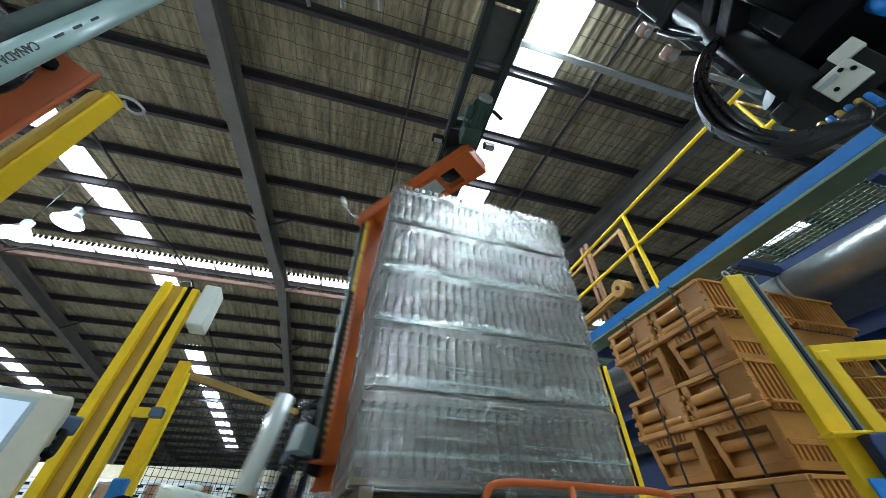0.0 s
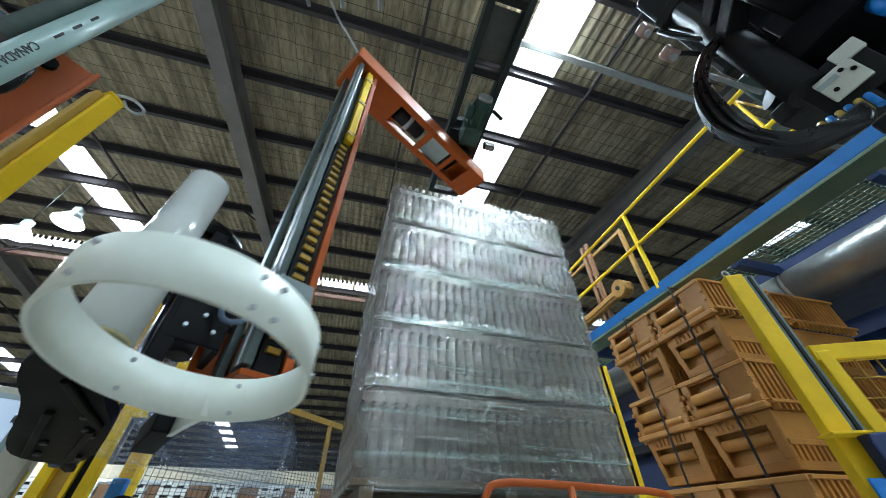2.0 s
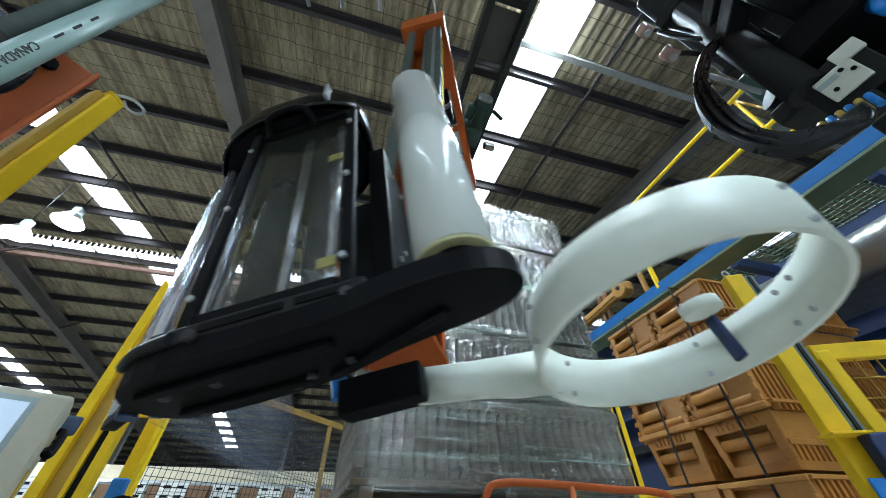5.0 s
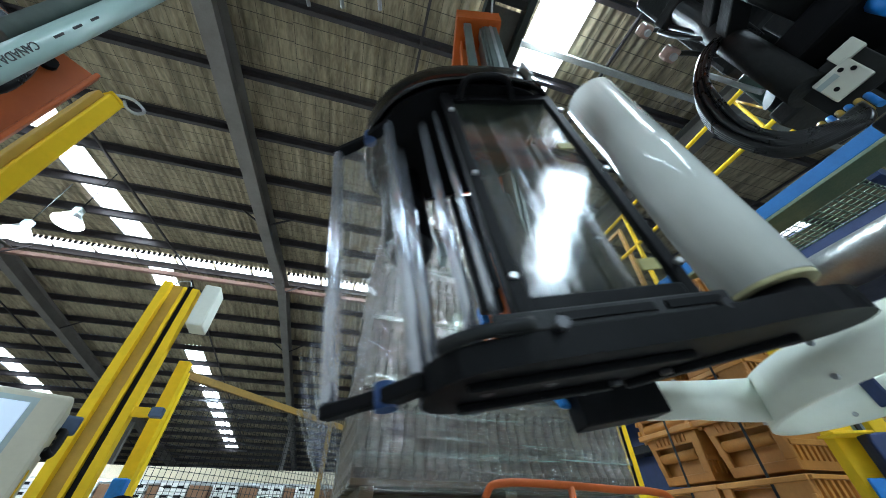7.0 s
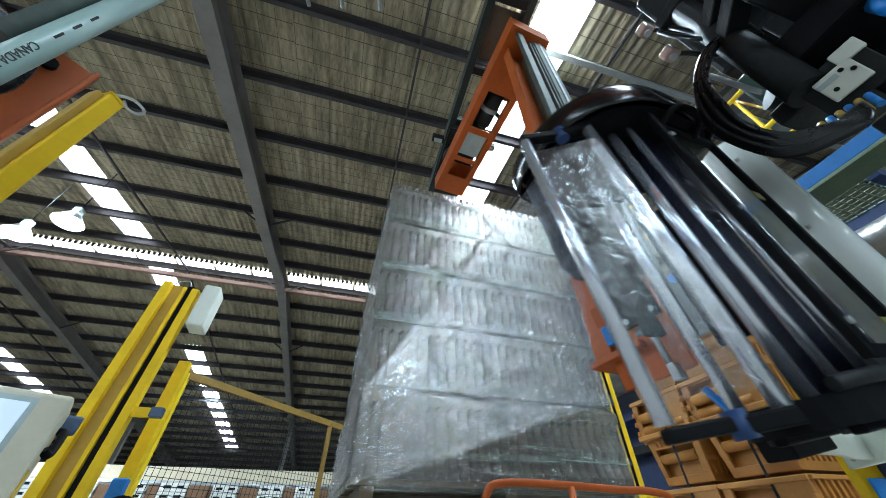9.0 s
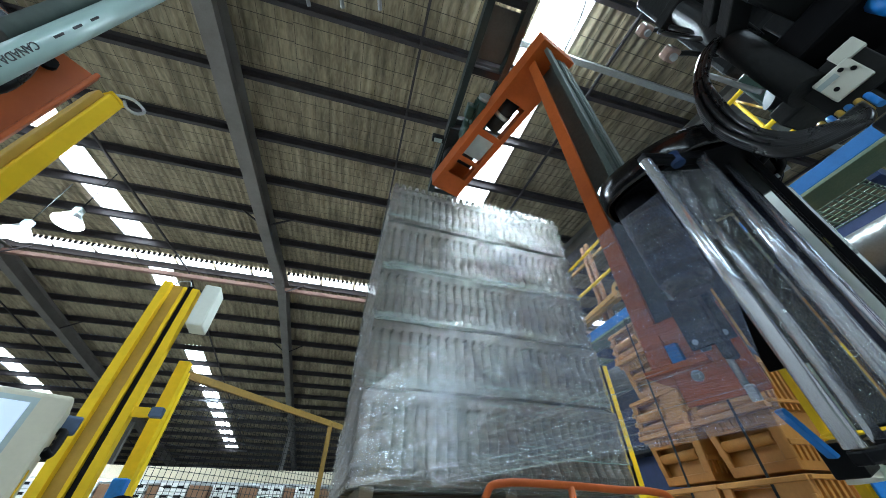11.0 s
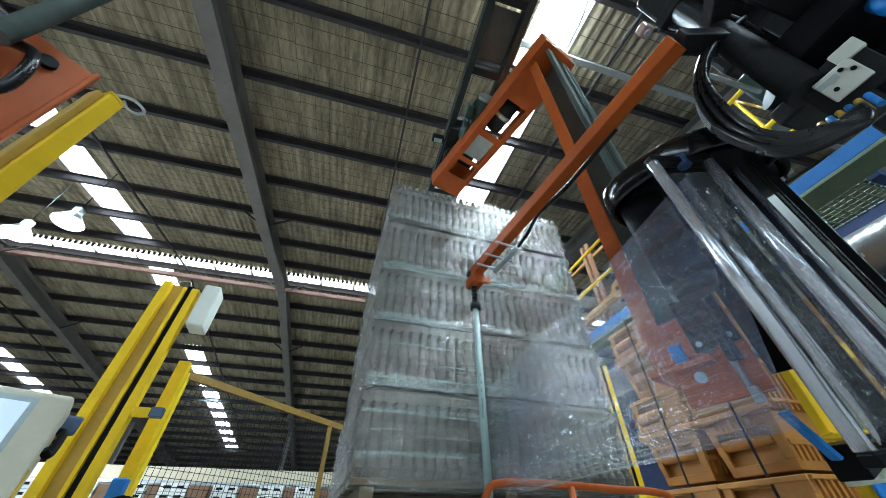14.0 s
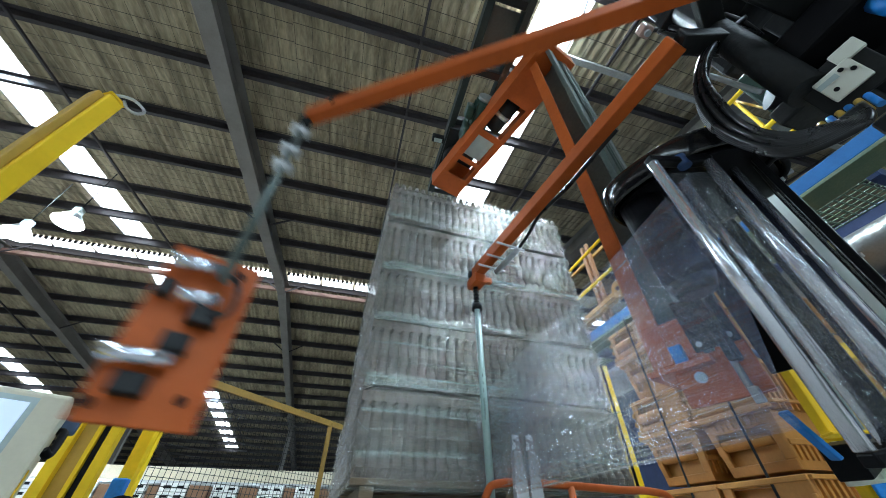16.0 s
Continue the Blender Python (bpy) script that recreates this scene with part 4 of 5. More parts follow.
    one("lead_plug", M_WHITE, arm, box, (1.86, 0.085, 4.0), (0.05, 0.03, 0.07), None, 0.006, label="white plug")
    one("lead_plug", M_WHITE, arm, box, (1.83, 0.14, 4.02), (0.05, 0.03, 0.07), None, 0.006, label="white plug")

    car = thing("film_carriage", "black film carriage with rollers, film roll and white guard hoop", "film carriage", at=pose(HUB[0], HUB[1], 0))
    zb, zt = 0.722, 1.375
    lower = [(1.675, -0.31), (1.672, 0.0), (1.705, 0.13), (1.705, 0.25), (1.65, 0.31), (1.58, 0.27), (1.55, 0.10), (1.52, 0.02), (1.49, -0.06), (1.48, -0.31), (1.52, -0.385), (1.61, -0.385)]
    one("bottom_plate", M_BLACK, car, outline, rounded(lower), zb - 0.034, zb + 0.004, label="dark oily bottom plate")
    for x0, y0, x1, y1 in ((1.62, -0.33, 1.625, 0.0), (1.53, -0.33, 1.53, -0.08), (1.52, -0.05, 1.63, 0.18)):
        one("stiffener", M_BLACK, car, bar, (x0, y0, zb - 0.039), (x1, y1, zb - 0.039), 0.018, 0.012, 0.003)
    one("fascia", M_DARK, car, box, (1.668, -0.11, zb + 0.018), (0.012, 0.36, 0.03), None, 0.003)
    for y0, y1 in ((-0.2, -0.06), (-0.04, 0.05)):
        one("fascia_slot", M_BLACK, car, box, (1.675, (y0 + y1) / 2, zb + 0.018), (0.004, y1 - y0, 0.012))
    one("bottom_rim", M_DARK, car, tube, [(1.64, -0.36, zb + 0.012), (1.665, -0.31, zb + 0.014), (1.676, -0.24, zb + 0.014)], 0.010)
    for x, y in ((1.60, -0.30), (1.62, -0.12), (1.54, -0.08), (1.56, 0.0), (1.53, -0.2), (1.51, -0.3), (1.52, -0.12), (1.6, -0.21)):
        one("bolt", M_GREASED, car, rod, (x, y, zb - 0.043), (x, y, zb - 0.032), 0.009, 8)
    for x, y in ((1.675, -0.205), (1.672, 0.045)):
        one("knob", M_GREASED, car, rod, (x - 0.01, y, zb + 0.006), (x + 0.012, y, zb + 0.006), 0.009, 12)
    # curved black cowl over the top, hollow below
    upper = rounded([(1.295, -0.36), (1.35, -0.45), (1.52, -0.455), (1.63, -0.40), (1.69, -0.31), (1.71, -0.20), (1.70, 0.03), (1.6, 0.06), (1.42, 0.02), (1.32, -0.15)])
    cm = (sum(p[0] for p in upper) / len(upper), sum(p[1] for p in upper) / len(upper))

    def shrink(k):
        return [(cm[0] + (x - cm[0]) * k, cm[1] + (y - cm[1]) * k) for x, y in upper]
    bm = bmesh.new()
    rings = [[bm.verts.new((x, y, z)) for x, y in shrink(k)] for k, z in ((0.93, zt + 0.035), (0.95, zt + 0.008), (0.985, zt + 0.006), (1.0, zt + 0.014), (1.0, zt + 0.062), (0.985, zt + 0.08), (0.9, zt + 0.094))]
    for r0, r1 in zip(rings, rings[1:]):
        for i in range(len(r0)):
            j = (i + 1) % len(r0)
            bm.faces.new((r0[i], r0[j], r1[j], r1[i])).smooth = True
    bm.faces.new(rings[0]), bm.faces.new(rings[-1])
    bmesh.ops.recalc_face_normals(bm, faces=bm.faces[:])
    part("top_cowl", bm, M_GLOSSBLACK, car, "glossy black moulded cowl")
    one("top_plate", M_BLACK, car, outline, [(cm[0] + (x - cm[0]) * 0.9, cm[1] + (y - cm[1]) * 0.9) for x, y in upper], zt, zt + 0.01)
    one("cowl_strap", M_STEEL, car, box, (1.70, -0.02, zt + 0.05), (0.03, 0.012, 0.075), None, 0.003)
    rx, ry = 1.626, 0.21
    roll = one("film_roll", M_ROLL, car, rod, (rx, ry, zb + 0.045), (rx, ry, zb + 0.705), 0.068, 40, label="thick roll of milky stretch film")
    one("roll_rim", M_ROLLEDGE, roll, rod, (rx, ry, zb + 0.037), (rx, ry, zb + 0.048), 0.066, 40)
    one("roll_core", M_WOOD, roll, rod, (rx, ry, zb + 0.02), (rx, ry, zb + 0.72), 0.04, 20)
    one("roll_seat", M_BLACK, car, rod, (rx, ry, zb + 0.004), (rx, ry, zb + 0.036), 0.05, 24)
    for x, y, r, m in ((1.585, -0.383, 0.014, M_CHROME), (1.513, -0.35, 0.011, M_CHROME), (1.585, -0.294, 0.012, M_CHROME), (1.615, -0.262, 0.008, M_CHROME),
                       (1.585, -0.19, 0.036, M_KNURL), (1.61, -0.115, 0.011, M_CHROME), (1.585, -0.07, 0.026, M_KNURL), (1.615, -0.02, 0.010, M_CHROME)):
        one("roller", m, car, rod, (x, y, zb), (x, y, zt), r, 20)
    for z in (zb - 0.008, zt + 0.002):
        one("dancer_arm", M_BLACK, car, bar, (1.50, -0.525, z), (1.545, -0.43, z), 0.026, 0.02, 0.004)
        one("dancer_link", M_BLACK, car, bar, (1.545, -0.435, z - 0.004), (1.59, -0.375, z - 0.004), 0.03, 0.024, 0.004)
        one("dancer_knuckle", M_BLUEDARK, car, rod, (1.547, -0.432, z - 0.02), (1.547, -0.432, z + 0.016), 0.016, 14)
    one("dancer_roller", M_CHROME, car, rod, (1.503, -0.517, zb + 0.004), (1.503, -0.517, zt - 0.008), 0.0135, 18)
    # film led over the rollers
    one("film_leaf", M_LEAF, car, box, (0, 0, 0), (0.002, 0.15, 0.56), pose(1.558, -0.457, 1.03, 0, 0, -31.5), label="film between the rollers")
    one("blue_strut", M_BLUEPART, car, bar, (1.36, -0.13, 0.80), (1.395, -0.1, 0.69), 0.034, 0.012, 0.003)
    door = one("door", M_ACRYLIC, car, box, (1.652, -0.105, (zb + zt) / 2 + 0.015), (0.006, 0.26, zt - zb - 0.05), pose(0, 0, 0), label="clear acrylic door")
    for y, x in ((-0.241, 1.662), (0.033, 1.654)):
        one("door_frame", M_BLACK, door, box, (x, y, (zb + zt) / 2 + 0.012), (0.016, 0.024, zt - zb - 0.01), None, 0.003)
    for z in (zb + 0.045, zt - 0.008):
        one("door_frame", M_BLACK, door, box, (1.657, -0.105, z), (0.016, 0.25, 0.026), None, 0.003)
    for y in (-0.241, 0.033):
        for z in (zb + 0.09, (zb + zt) / 2, zt - 0.09):
            one("screw", M_STEEL, door, rod, (1.668, y, z), (1.676, y, z), 0.006, 8)
    for z in (zb + 0.10, zt - 0.22):
        one("door_label", M_LABEL, door, box, (1.656, -0.005, z), (0.003, 0.034, 0.022))
    one("door_handle", M_BLACK, car, tube, [(1.66, -0.07, zt - 0.02), (1.70, -0.085, zt + 0.0), (1.71, -0.13, zt + 0.004), (1.70, -0.19, zt + 0.0), (1.66, -0.205, zt - 0.02)], 0.009)
    # bracket to the mast, drive box
    one("back_plate", M_DARK, car, box, (1.345, -0.1, 1.14), (0.024, 0.2, 0.42), None, 0.006)
    one("frame_post", M_BLACK, car, box, (1.50, 0.05, 1.05), (0.05, 0.05, 0.64), None, 0.004)
    one("frame_panel", M_BLACK, car, box, (1.43, 0.07, 1.12), (0.16, 0.012, 0.44), None, 0.003)
    for x, z in ((1.39, 0.95), (1.47, 0.95), (1.39, 1.28), (1.47, 1.28), (1.43, 1.0)):
        one("panel_bolt", M_STEEL, car, rod, (x, 0.076, z), (x, 0.084, z), 0.007, 8)
    drive = one("drive_box", M_BOXGREY, car, box, (1.225, 0.175, 1.07), (0.13, 0.11, 0.17), None, 0.008, label="grey drive box")
    one("box_lid", M_BOXGREY, drive, box, (1.225, 0.233, 1.07), (0.134, 0.008, 0.174), None, 0.003)
    one("drive_motor", M_BLACK, car, rod, (1.394, -0.353, 1.11), (1.394, -0.353, zt), 0.062, 24)
    one("motor_cap", M_DARK, car, rod, (1.394, -0.353, 1.073), (1.394, -0.353, 1.11), 0.045, 20, 0.06)
    one("cable", M_HOSEBLUE, car, tube, [(1.30, 0.17, 1.02), (1.35, 0.18, 0.95), (1.40, 0.16, 0.96), (1.41, 0.12, 1.08)], 0.009)
    plate = one("rear_plate", M_ORANGE, car, box, (1.275, -0.135, 0.97), (0.21, 0.014, 0.25), None, 0.004, label="orange backing plate")
    one("clamp_plate", M_DARK, car, box, (1.32, -0.15, 1.06), (0.12, 0.012, 0.16), None, 0.003)
    for x, z in ((1.237, 0.917), (1.28, 1.0), (1.36, 1.0)):
        one("plate_washer", M_STEEL, plate, rod, (x, -0.15, z), (x, -0.143, z), 0.016, 14)
        one("plate_bolt", M_STEEL, plate, rod, (x, -0.158, z), (x, -0.148, z), 0.009, 6)
    one("angle_bracket", M_BLUEPART, plate, box, (1.215, -0.155, 0.99), (0.035, 0.02, 0.055), None, 0.003)
    one("pneumatic_cylinder", M_STEEL, car, rod, (1.335, -0.16, 0.86), (1.335, -0.16, 0.98), 0.009, 14)
    one("rod_clevis", M_STEEL, car, box, (1.34, -0.16, 0.845), (0.022, 0.022, 0.04), None, 0.003)
    one("motor_stay", M_STEEL, car, bar, (1.33, -0.3, 1.36), (1.335, -0.26, 1.15), 0.014, 0.01, 0.002)
    one("stay_foot", M_BOXGREY, car, box, (1.335, -0.26, 1.13), (0.05, 0.02, 0.05), None, 0.003)
    # guard hoop of milky plastic strip, drawn to a tip at its bracket
    cx, cy, cz, R, hh = 1.492, 0.576, 0.741, 0.221, 0.046
    back = TILT.inverted()

    def strip_z(x, y):
        return cz + 0.117 * (x - cx) + 0.125 * (y - cy)
    path = [(cx + R * math.cos(radians(a)), cy + R * math.sin(radians(a))) for a in range(0, 360, 5)]
    bm = bmesh.new()
    rings = [[], [], [], []]
    n = len(path)
    for i, (x, y) in enumerate(path):
        t_ = Vector((path[(i + 1) % n][0] - path[i - 1][0], path[(i + 1) % n][1] - path[i - 1][1], 0)).normalized()
        nx, ny = t_.y * 0.008, -t_.x * 0.008
        for lst, k, dz in zip(rings, (0, 0, 1, 1), (-hh, hh, hh, -hh)):
            lst.append(bm.verts.new(back @ Vector((x - nx * k, y - ny * k, strip_z(x, y) + dz))))
    for i in range(n):
        j = (i + 1) % n
        for k in range(4):
            bm.faces.new((rings[k][i], rings[k][j], rings[(k + 1) % 4][j], rings[(k + 1) % 4][i])).smooth = k in (0, 2)
    bmesh.ops.recalc_face_normals(bm, faces=bm.faces[:])
    hoop = part("guard_hoop", bm, M_RING, car, "large hoop of milky white plastic strip")
    for a in (-74, -134, 95, 105, 30, 150):
        ca, sa = math.cos(radians(a)), math.sin(radians(a))
        x, y = cx + R * ca, cy + R * sa
        for dz in (-0.029, 0.029):
            p_ = Vector((x, y, strip_z(x, y) + dz))
            o_ = Vector((ca, sa, 0))
            one("screw", M_STEEL, hoop, rod, back @ (p_ - o_ * 0.012), back @ (p_ + o_ * 0.006), 0.005, 8)
    bm = bmesh.new()
    ends = [(1.376, 0.06, 0.682, 0.036), (1.374, 0.17, 0.668, 0.036), (1.375, 0.25, 0.655, 0.04), (1.379, 0.325, 0.645, 0.042)]
    rows = [[bm.verts.new((x + k, y, z + d)) for k, d in ((0, -h), (0, h), (0.012, h), (0.012, -h))] for x, y, z, h in ends]
    for r0, r1 in zip(rows, rows[1:]):
        for k in range(4):
            bm.faces.new((r0[k], r0[(k + 1) % 4], r1[(k + 1) % 4], r1[k])).smooth = k in (0, 2)
    bm.faces.new(rows[0]), bm.faces.new(rows[-1])
    bmesh.ops.recalc_face_normals(bm, faces=bm.faces[:])
    part("hoop_tongue", bm, M_RING, hoop)
    for y in (0.085, 0.155):
        for z in (0.665, 0.705):
            one("screw", M_STEEL, hoop, rod, (1.366, y, z), (1.386, y, z), 0.005, 8)
    one("hoop_bracket", M_BLACK, car, box, (1.40, -0.005, 0.682), (0.06, 0.17, 0.07), None, 0.004)
    p_ = back @ Vector((1.352, 0.716, 0.753))
    one("hoop_clip", M_NAVY, hoop, box, (p_.x, p_.y, p_.z), (0.03, 0.012, 0.085), None, 0.003)
    p_ = back @ Vector((1.385, 0.685, 0.80))
    bm = bmesh.new()
    rod(bm, (p_.x, p_.y, p_.z - 0.008), (p_.x, p_.y, p_.z + 0.012), 0.036, 28)
    part("hoop_tab", bm, M_RING, hoop)
    return arm, car


M_GREASED = mat("greasy_bolt_steel", (0.05, 0.05, 0.055), 0.35, 0.6, scale=9)
M_GLOSSBLACK = mat("glossy_black_plastic", (0.006, 0.006, 0.007), 0.14, scale=9, fine=0.1, spec=0.5)
M_KNURL = mat("dark_knurled_roller", (0.018, 0.02, 0.04), 0.22, second=(0.012, 0.014, 0.025), scale=12, bump=0.5, bump_scale=220, spec=0.6)
M_BLUEDARK = mat("dark_blue_plastic", (0.015, 0.05, 0.16), 0.4, scale=9)
M_LABEL = mat("yellowed_label", (0.3, 0.27, 0.08), 0.5, scale=14)
M_BOXGREY = mat("grey_green_enamel", (0.2, 0.25, 0.25), 0.4, scale=5, fine=0.06)
M_HOSEBLUE = mat("grey_blue_hose", (0.12, 0.17, 0.25), 0.35, scale=9)
M_RAIL = mat("grey_green_rail", (0.12, 0.15, 0.14), 0.35, 0.4, scale=6)
M_ROLLEDGE = mat("yellowed_roll_end", (0.7, 0.66, 0.36), 0.4, scale=10)
WRAP_ARM, CARRIAGE = build_wrapper()


# ---------------------------------------------------------------- swing arms by the corner post
PIVOT = (0.82, 0.10)
LEVEL = 1.5


def build_swing_arms():
    a1 = thing("cutter_arm", "orange swing arm with a hanging pale pipe for the film tail", "swing arm", at=pose(PIVOT[0], PIVOT[1], 0))
    R1 = 1.225
    inner, tip = Vector((0.07, 0.117, LEVEL)), Vector((R1, 0, LEVEL))
    u = (tip - inner).normalized()
    n = Vector((-u.y, u.x, 0))
    down = Vector((0, 0, -1))

    def on(d, side=0.0, drop=0.0):
        return inner + u * d + n * side + down * drop
    Lb = (tip - inner).length
    one("boom", M_ORANGE, a1, bar, inner, on(Lb - 0.01), 0.045, 0.055, 0.004)
    one("crank", M_DARK, a1, bar, (0, 0, LEVEL), inner, 0.05, 0.05, 0.004)
    one("end_plate", M_ORANGE, a1, bar, on(Lb - 0.06, 0, 0.05), on(Lb + 0.03, 0, 0.05), 0.06, 0.05, 0.003)
    one("hook", M_ORANGE, a1, bar, on(Lb - 0.02, -0.02, 0.03), on(Lb - 0.02, -0.08, 0.03), 0.025, 0.03, 0.003)
    for d in (0.86, 0.95, 1.03):
        one("finger", M_STEEL, a1, rod, on(d, -0.09, 0.035), on(d, 0.05, 0.035), 0.005, 8)
    for s_ in (-0.02, 0.02):
        one("eye_bolt", M_DARK, a1, rod, on(Lb + 0.0, s_ - 0.01, 0.0), on(Lb + 0.0, s_ + 0.01, 0.0), 0.018, 12)
    one("cylinder", M_STEEL, a1, rod, on(0.84, -0.05, 0.045), on(1.04, -0.05, 0.045), 0.013, 12)
    one("hose", M_RUBBER, a1, tube, [on(0.25, -0.03, 0.02), on(0.5, -0.035, 0.028), on(0.65, -0.03, 0.02), on(0.75, -0.04, 0.04), on(0.84, -0.05, 0.045)], 0.008)
    one("spring", M_DARK, a1, rod, (R1, 0, LEVEL - 0.17), (R1, 0, LEVEL - 0.02), 0.010, 10)
    for k in range(7):
        one("coil", M_DARK, a1, rod, (R1, 0, LEVEL - 0.16 + 0.02 * k), (R1, 0, LEVEL - 0.152 + 0.02 * k), 0.014, 12)
    one("collar", M_DARK, a1, rod, (R1, 0, LEVEL - 0.2), (R1, 0, LEVEL - 0.17), 0.024, 16)
    one("pipe", M_PIPE, a1, rod, (R1, 0, 0.54), (R1, 0, LEVEL - 0.2), 0.0135, 24, label="pale green plastic pipe with printing")
    # printing along the pipe, on the side towards the camera while it waits
    txt = bpy.data.curves.new("print", "FONT")
    txt.body, txt.size, txt.extrude = "CANADA by/par", 0.011, 0.0004
    txt.materials.append(M_INK)
    ob = new("print", txt)
    ob.parent = a1
    w = Vector((-0.891, 0.454, 0)).normalized()
    xdir, ydir = Vector((0, 0, -1)), w.cross(Vector((0, 0, -1)))
    ob.matrix_basis = Matrix.Translation(Vector((R1, 0, 0.9)) + w * 0.0137 - ydir * 0.005) @ Matrix((xdir, ydir, xdir.cross(ydir))).transposed().to_4x4()
    for k in range(3):
        one("print_mark", M_INK, a1, box, Vector((R1, 0, 0.93 + 0.03 * k)) + w * 0.0115, (0.004, 0.005, 0.014), None)

    R2, Z2 = 1.25, LEVEL + 0.08
    a2 = thing("clamp_arm", "orange swing arm carrying an orange clamp plate with metal fittings", "swing arm", at=pose(PIVOT[0], PIVOT[1], 0))
    in2 = Vector((0.07, 0.117, Z2))
    u2 = (Vector((R2, 0, Z2)) - in2).normalized()
    one("boom", M_ORANGE, a2, bar, in2, Vector((R2, 0, Z2)), 0.045, 0.055, 0.004)
    one("crank", M_DARK, a2, bar, (0, 0, Z2), in2, 0.05, 0.05, 0.004)
    one("hole", M_BLACK, a2, rod, in2 + u2 * 1.08 + Vector((0, -0.025, 0)), in2 + u2 * 1.08 + Vector((0, 0.025, 0)), 0.01, 12)
    one("hinge", M_DARK, a2, rod, (R2, 0, Z2 - 0.06), (R2, 0, Z2 + 0.03), 0.02, 14)
    one("shaft", M_RAIL, a2, rod, (R2, 0, 0.9), (R2, 0, Z2 - 0.05), 0.011, 14)
    for z in (Z2 - 0.09, Z2 - 0.2, Z2 - 0.28):
        one("knuckle", M_STEEL, a2, rod, (R2 - 0.02, -0.02, z), (R2 + 0.02, 0.02, z), 0.017, 12)
    q = pose(R2 + 0.04, -0.03, 0.027, 0, 0, -131.1)     # plate: local x across, local -y towards the camera side
    plate = one("plate", M_ORANGE, a2, box, (-0.02, 0, 0.777), (0.165, 0.010, 0.35), q, 0.003, label="orange clamp plate")
    one("plate_rim", M_ORANGE, a2, box, (0.064, -0.006, 0.777), (0.006, 0.014, 0.35), q, 0.002)
    for x, z, l in ((-0.05, 0.90, 0.09), (-0.02, 0.83, 0.07), (-0.06, 0.70, 0.1)):
        b_ = bmesh.new()
        rod(b_, (x - l / 2, -0.03, z), (x + l / 2, -0.03, z + 0.008), 0.014, 14)
        b_.transform(q)
        part("fitting", b_, M_CHROME, a2)
    for x, z, w_ in ((0.0, 0.80, 0.05), (-0.08, 0.84, 0.03), (-0.02, 0.74, 0.045), (-0.05, 0.66, 0.05)):
        one("fitting_block", M_DARK, a2, box, (x, -0.02, z), (w_, 0.03, 0.035), q, 0.004)
    for x, z in ((0.03, 0.92), (0.03, 0.65), (-0.09, 0.63)):
        b_ = bmesh.new()
        rod(b_, (x, -0.004, z), (x, -0.012, z), 0.009, 12)
        b_.transform(q)
        part("plate_hole", b_, M_BLACK, a2)
    b_ = bmesh.new()
    tube(b_, [(0.0, -0.02, 0.9), (0.03, -0.05, 0.88), (0.04, -0.05, 0.82), (0.01, -0.03, 0.8), (-0.02, -0.03, 0.83)], 0.006)
    b_.transform(q)
    part("hose", b_, M_RUBBER, a2)
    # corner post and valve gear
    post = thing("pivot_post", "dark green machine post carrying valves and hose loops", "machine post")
    one("column", M_DARK, post, box, (1.02, 0.0, 0.8), (0.12, 0.12, 1.6), None, 0.006)
    one("pivot_shaft", M_DARK, post, rod, (PIVOT[0], PIVOT[1], LEVEL - 0.3), (PIVOT[0], PIVOT[1], LEVEL + 0.3), 0.035, 20)
    one("bearing_bracket", M_DARK, post, box, (0.97, 0.1, LEVEL - 0.25), (0.2, 0.16, 0.05), None, 0.006)
    one("bearing_bracket", M_DARK, post, box, (0.96, 0.04, LEVEL + 0.28), (0.36, 0.24, 0.05), None, 0.006)
    one("head", M_DARK, post, box, (1.32, -0.1, 2.25), (0.34, 0.66, 0.9), None, 0.02)
    one("head", M_DARK, post, box, (1.12, -0.16, 1.8), (0.26, 0.5, 0.34), None, 0.02)
    one("green_cover", M_MOTOR, post, box, (1.16, 0.17, 1.58), (0.12, 0.1, 0.2), None, 0.01, label="dark green cover")
    one("green_cover", M_MOTOR, post, box, (1.1, 0.12, 1.38), (0.1, 0.12, 0.1), None, 0.01, label="dark green cover")
    one("lower_block", M_DARK, post, box, (1.08, 0.02, 1.42), (0.16, 0.24, 0.26), None, 0.015)
    one("solenoid", M_BLACK, post, rod, (0.98, 0.16, 1.42), (1.1, 0.1, 1.36), 0.045, 18)
    one("banjo_pipe", M_STEEL, post, tube, [(0.86, 0.2, 1.56), (0.9, 0.19, 1.53), (0.95, 0.18, 1.48), (0.98, 0.17, 1.44)], 0.008)
    one("base_bar", M_DARK, post, box, (0.9, -0.05, 1.07), (0.06, 0.3, 0.04), None, 0.004)
    one("base_plate", M_GREEN, post, box, (1.02, 0.0, 0.01), (0.3, 0.3, 0.02))
    one("yellow_clip", M_YELLOW, post, box, (0.86, 0.0, 1.04), (0.03, 0.05, 0.03), None, 0.004)
    # added dark boxes, placed to hide the waiting booms' inner ends from the camera
    one("boom_blind", M_DARK, post, box, (0.8, -0.08, 1.41), (0.2, 0.2, 0.04), None, 0.006)
    one("boom_blind", M_BLACK, post, box, (0.9, -0.02, 1.33), (0.16, 0.22, 0.09), None, 0.01)
    vb = thing("valve_block", "white pneumatic valve block with blue push fittings", "valve block")
    vm = pose(0.83, 0.062, 1.175, 0, -35, 4) @ Matrix.Scale(0.72, 4)
    one("body", M_WHITE, vb, box, (0, 0, 0), (0.03, 0.085, 0.075), vm, 0.004)
    one("cover", M_WHITE, vb, box, (0.01, -0.05, 0.05), (0.03, 0.06, 0.04), vm, 0.004)
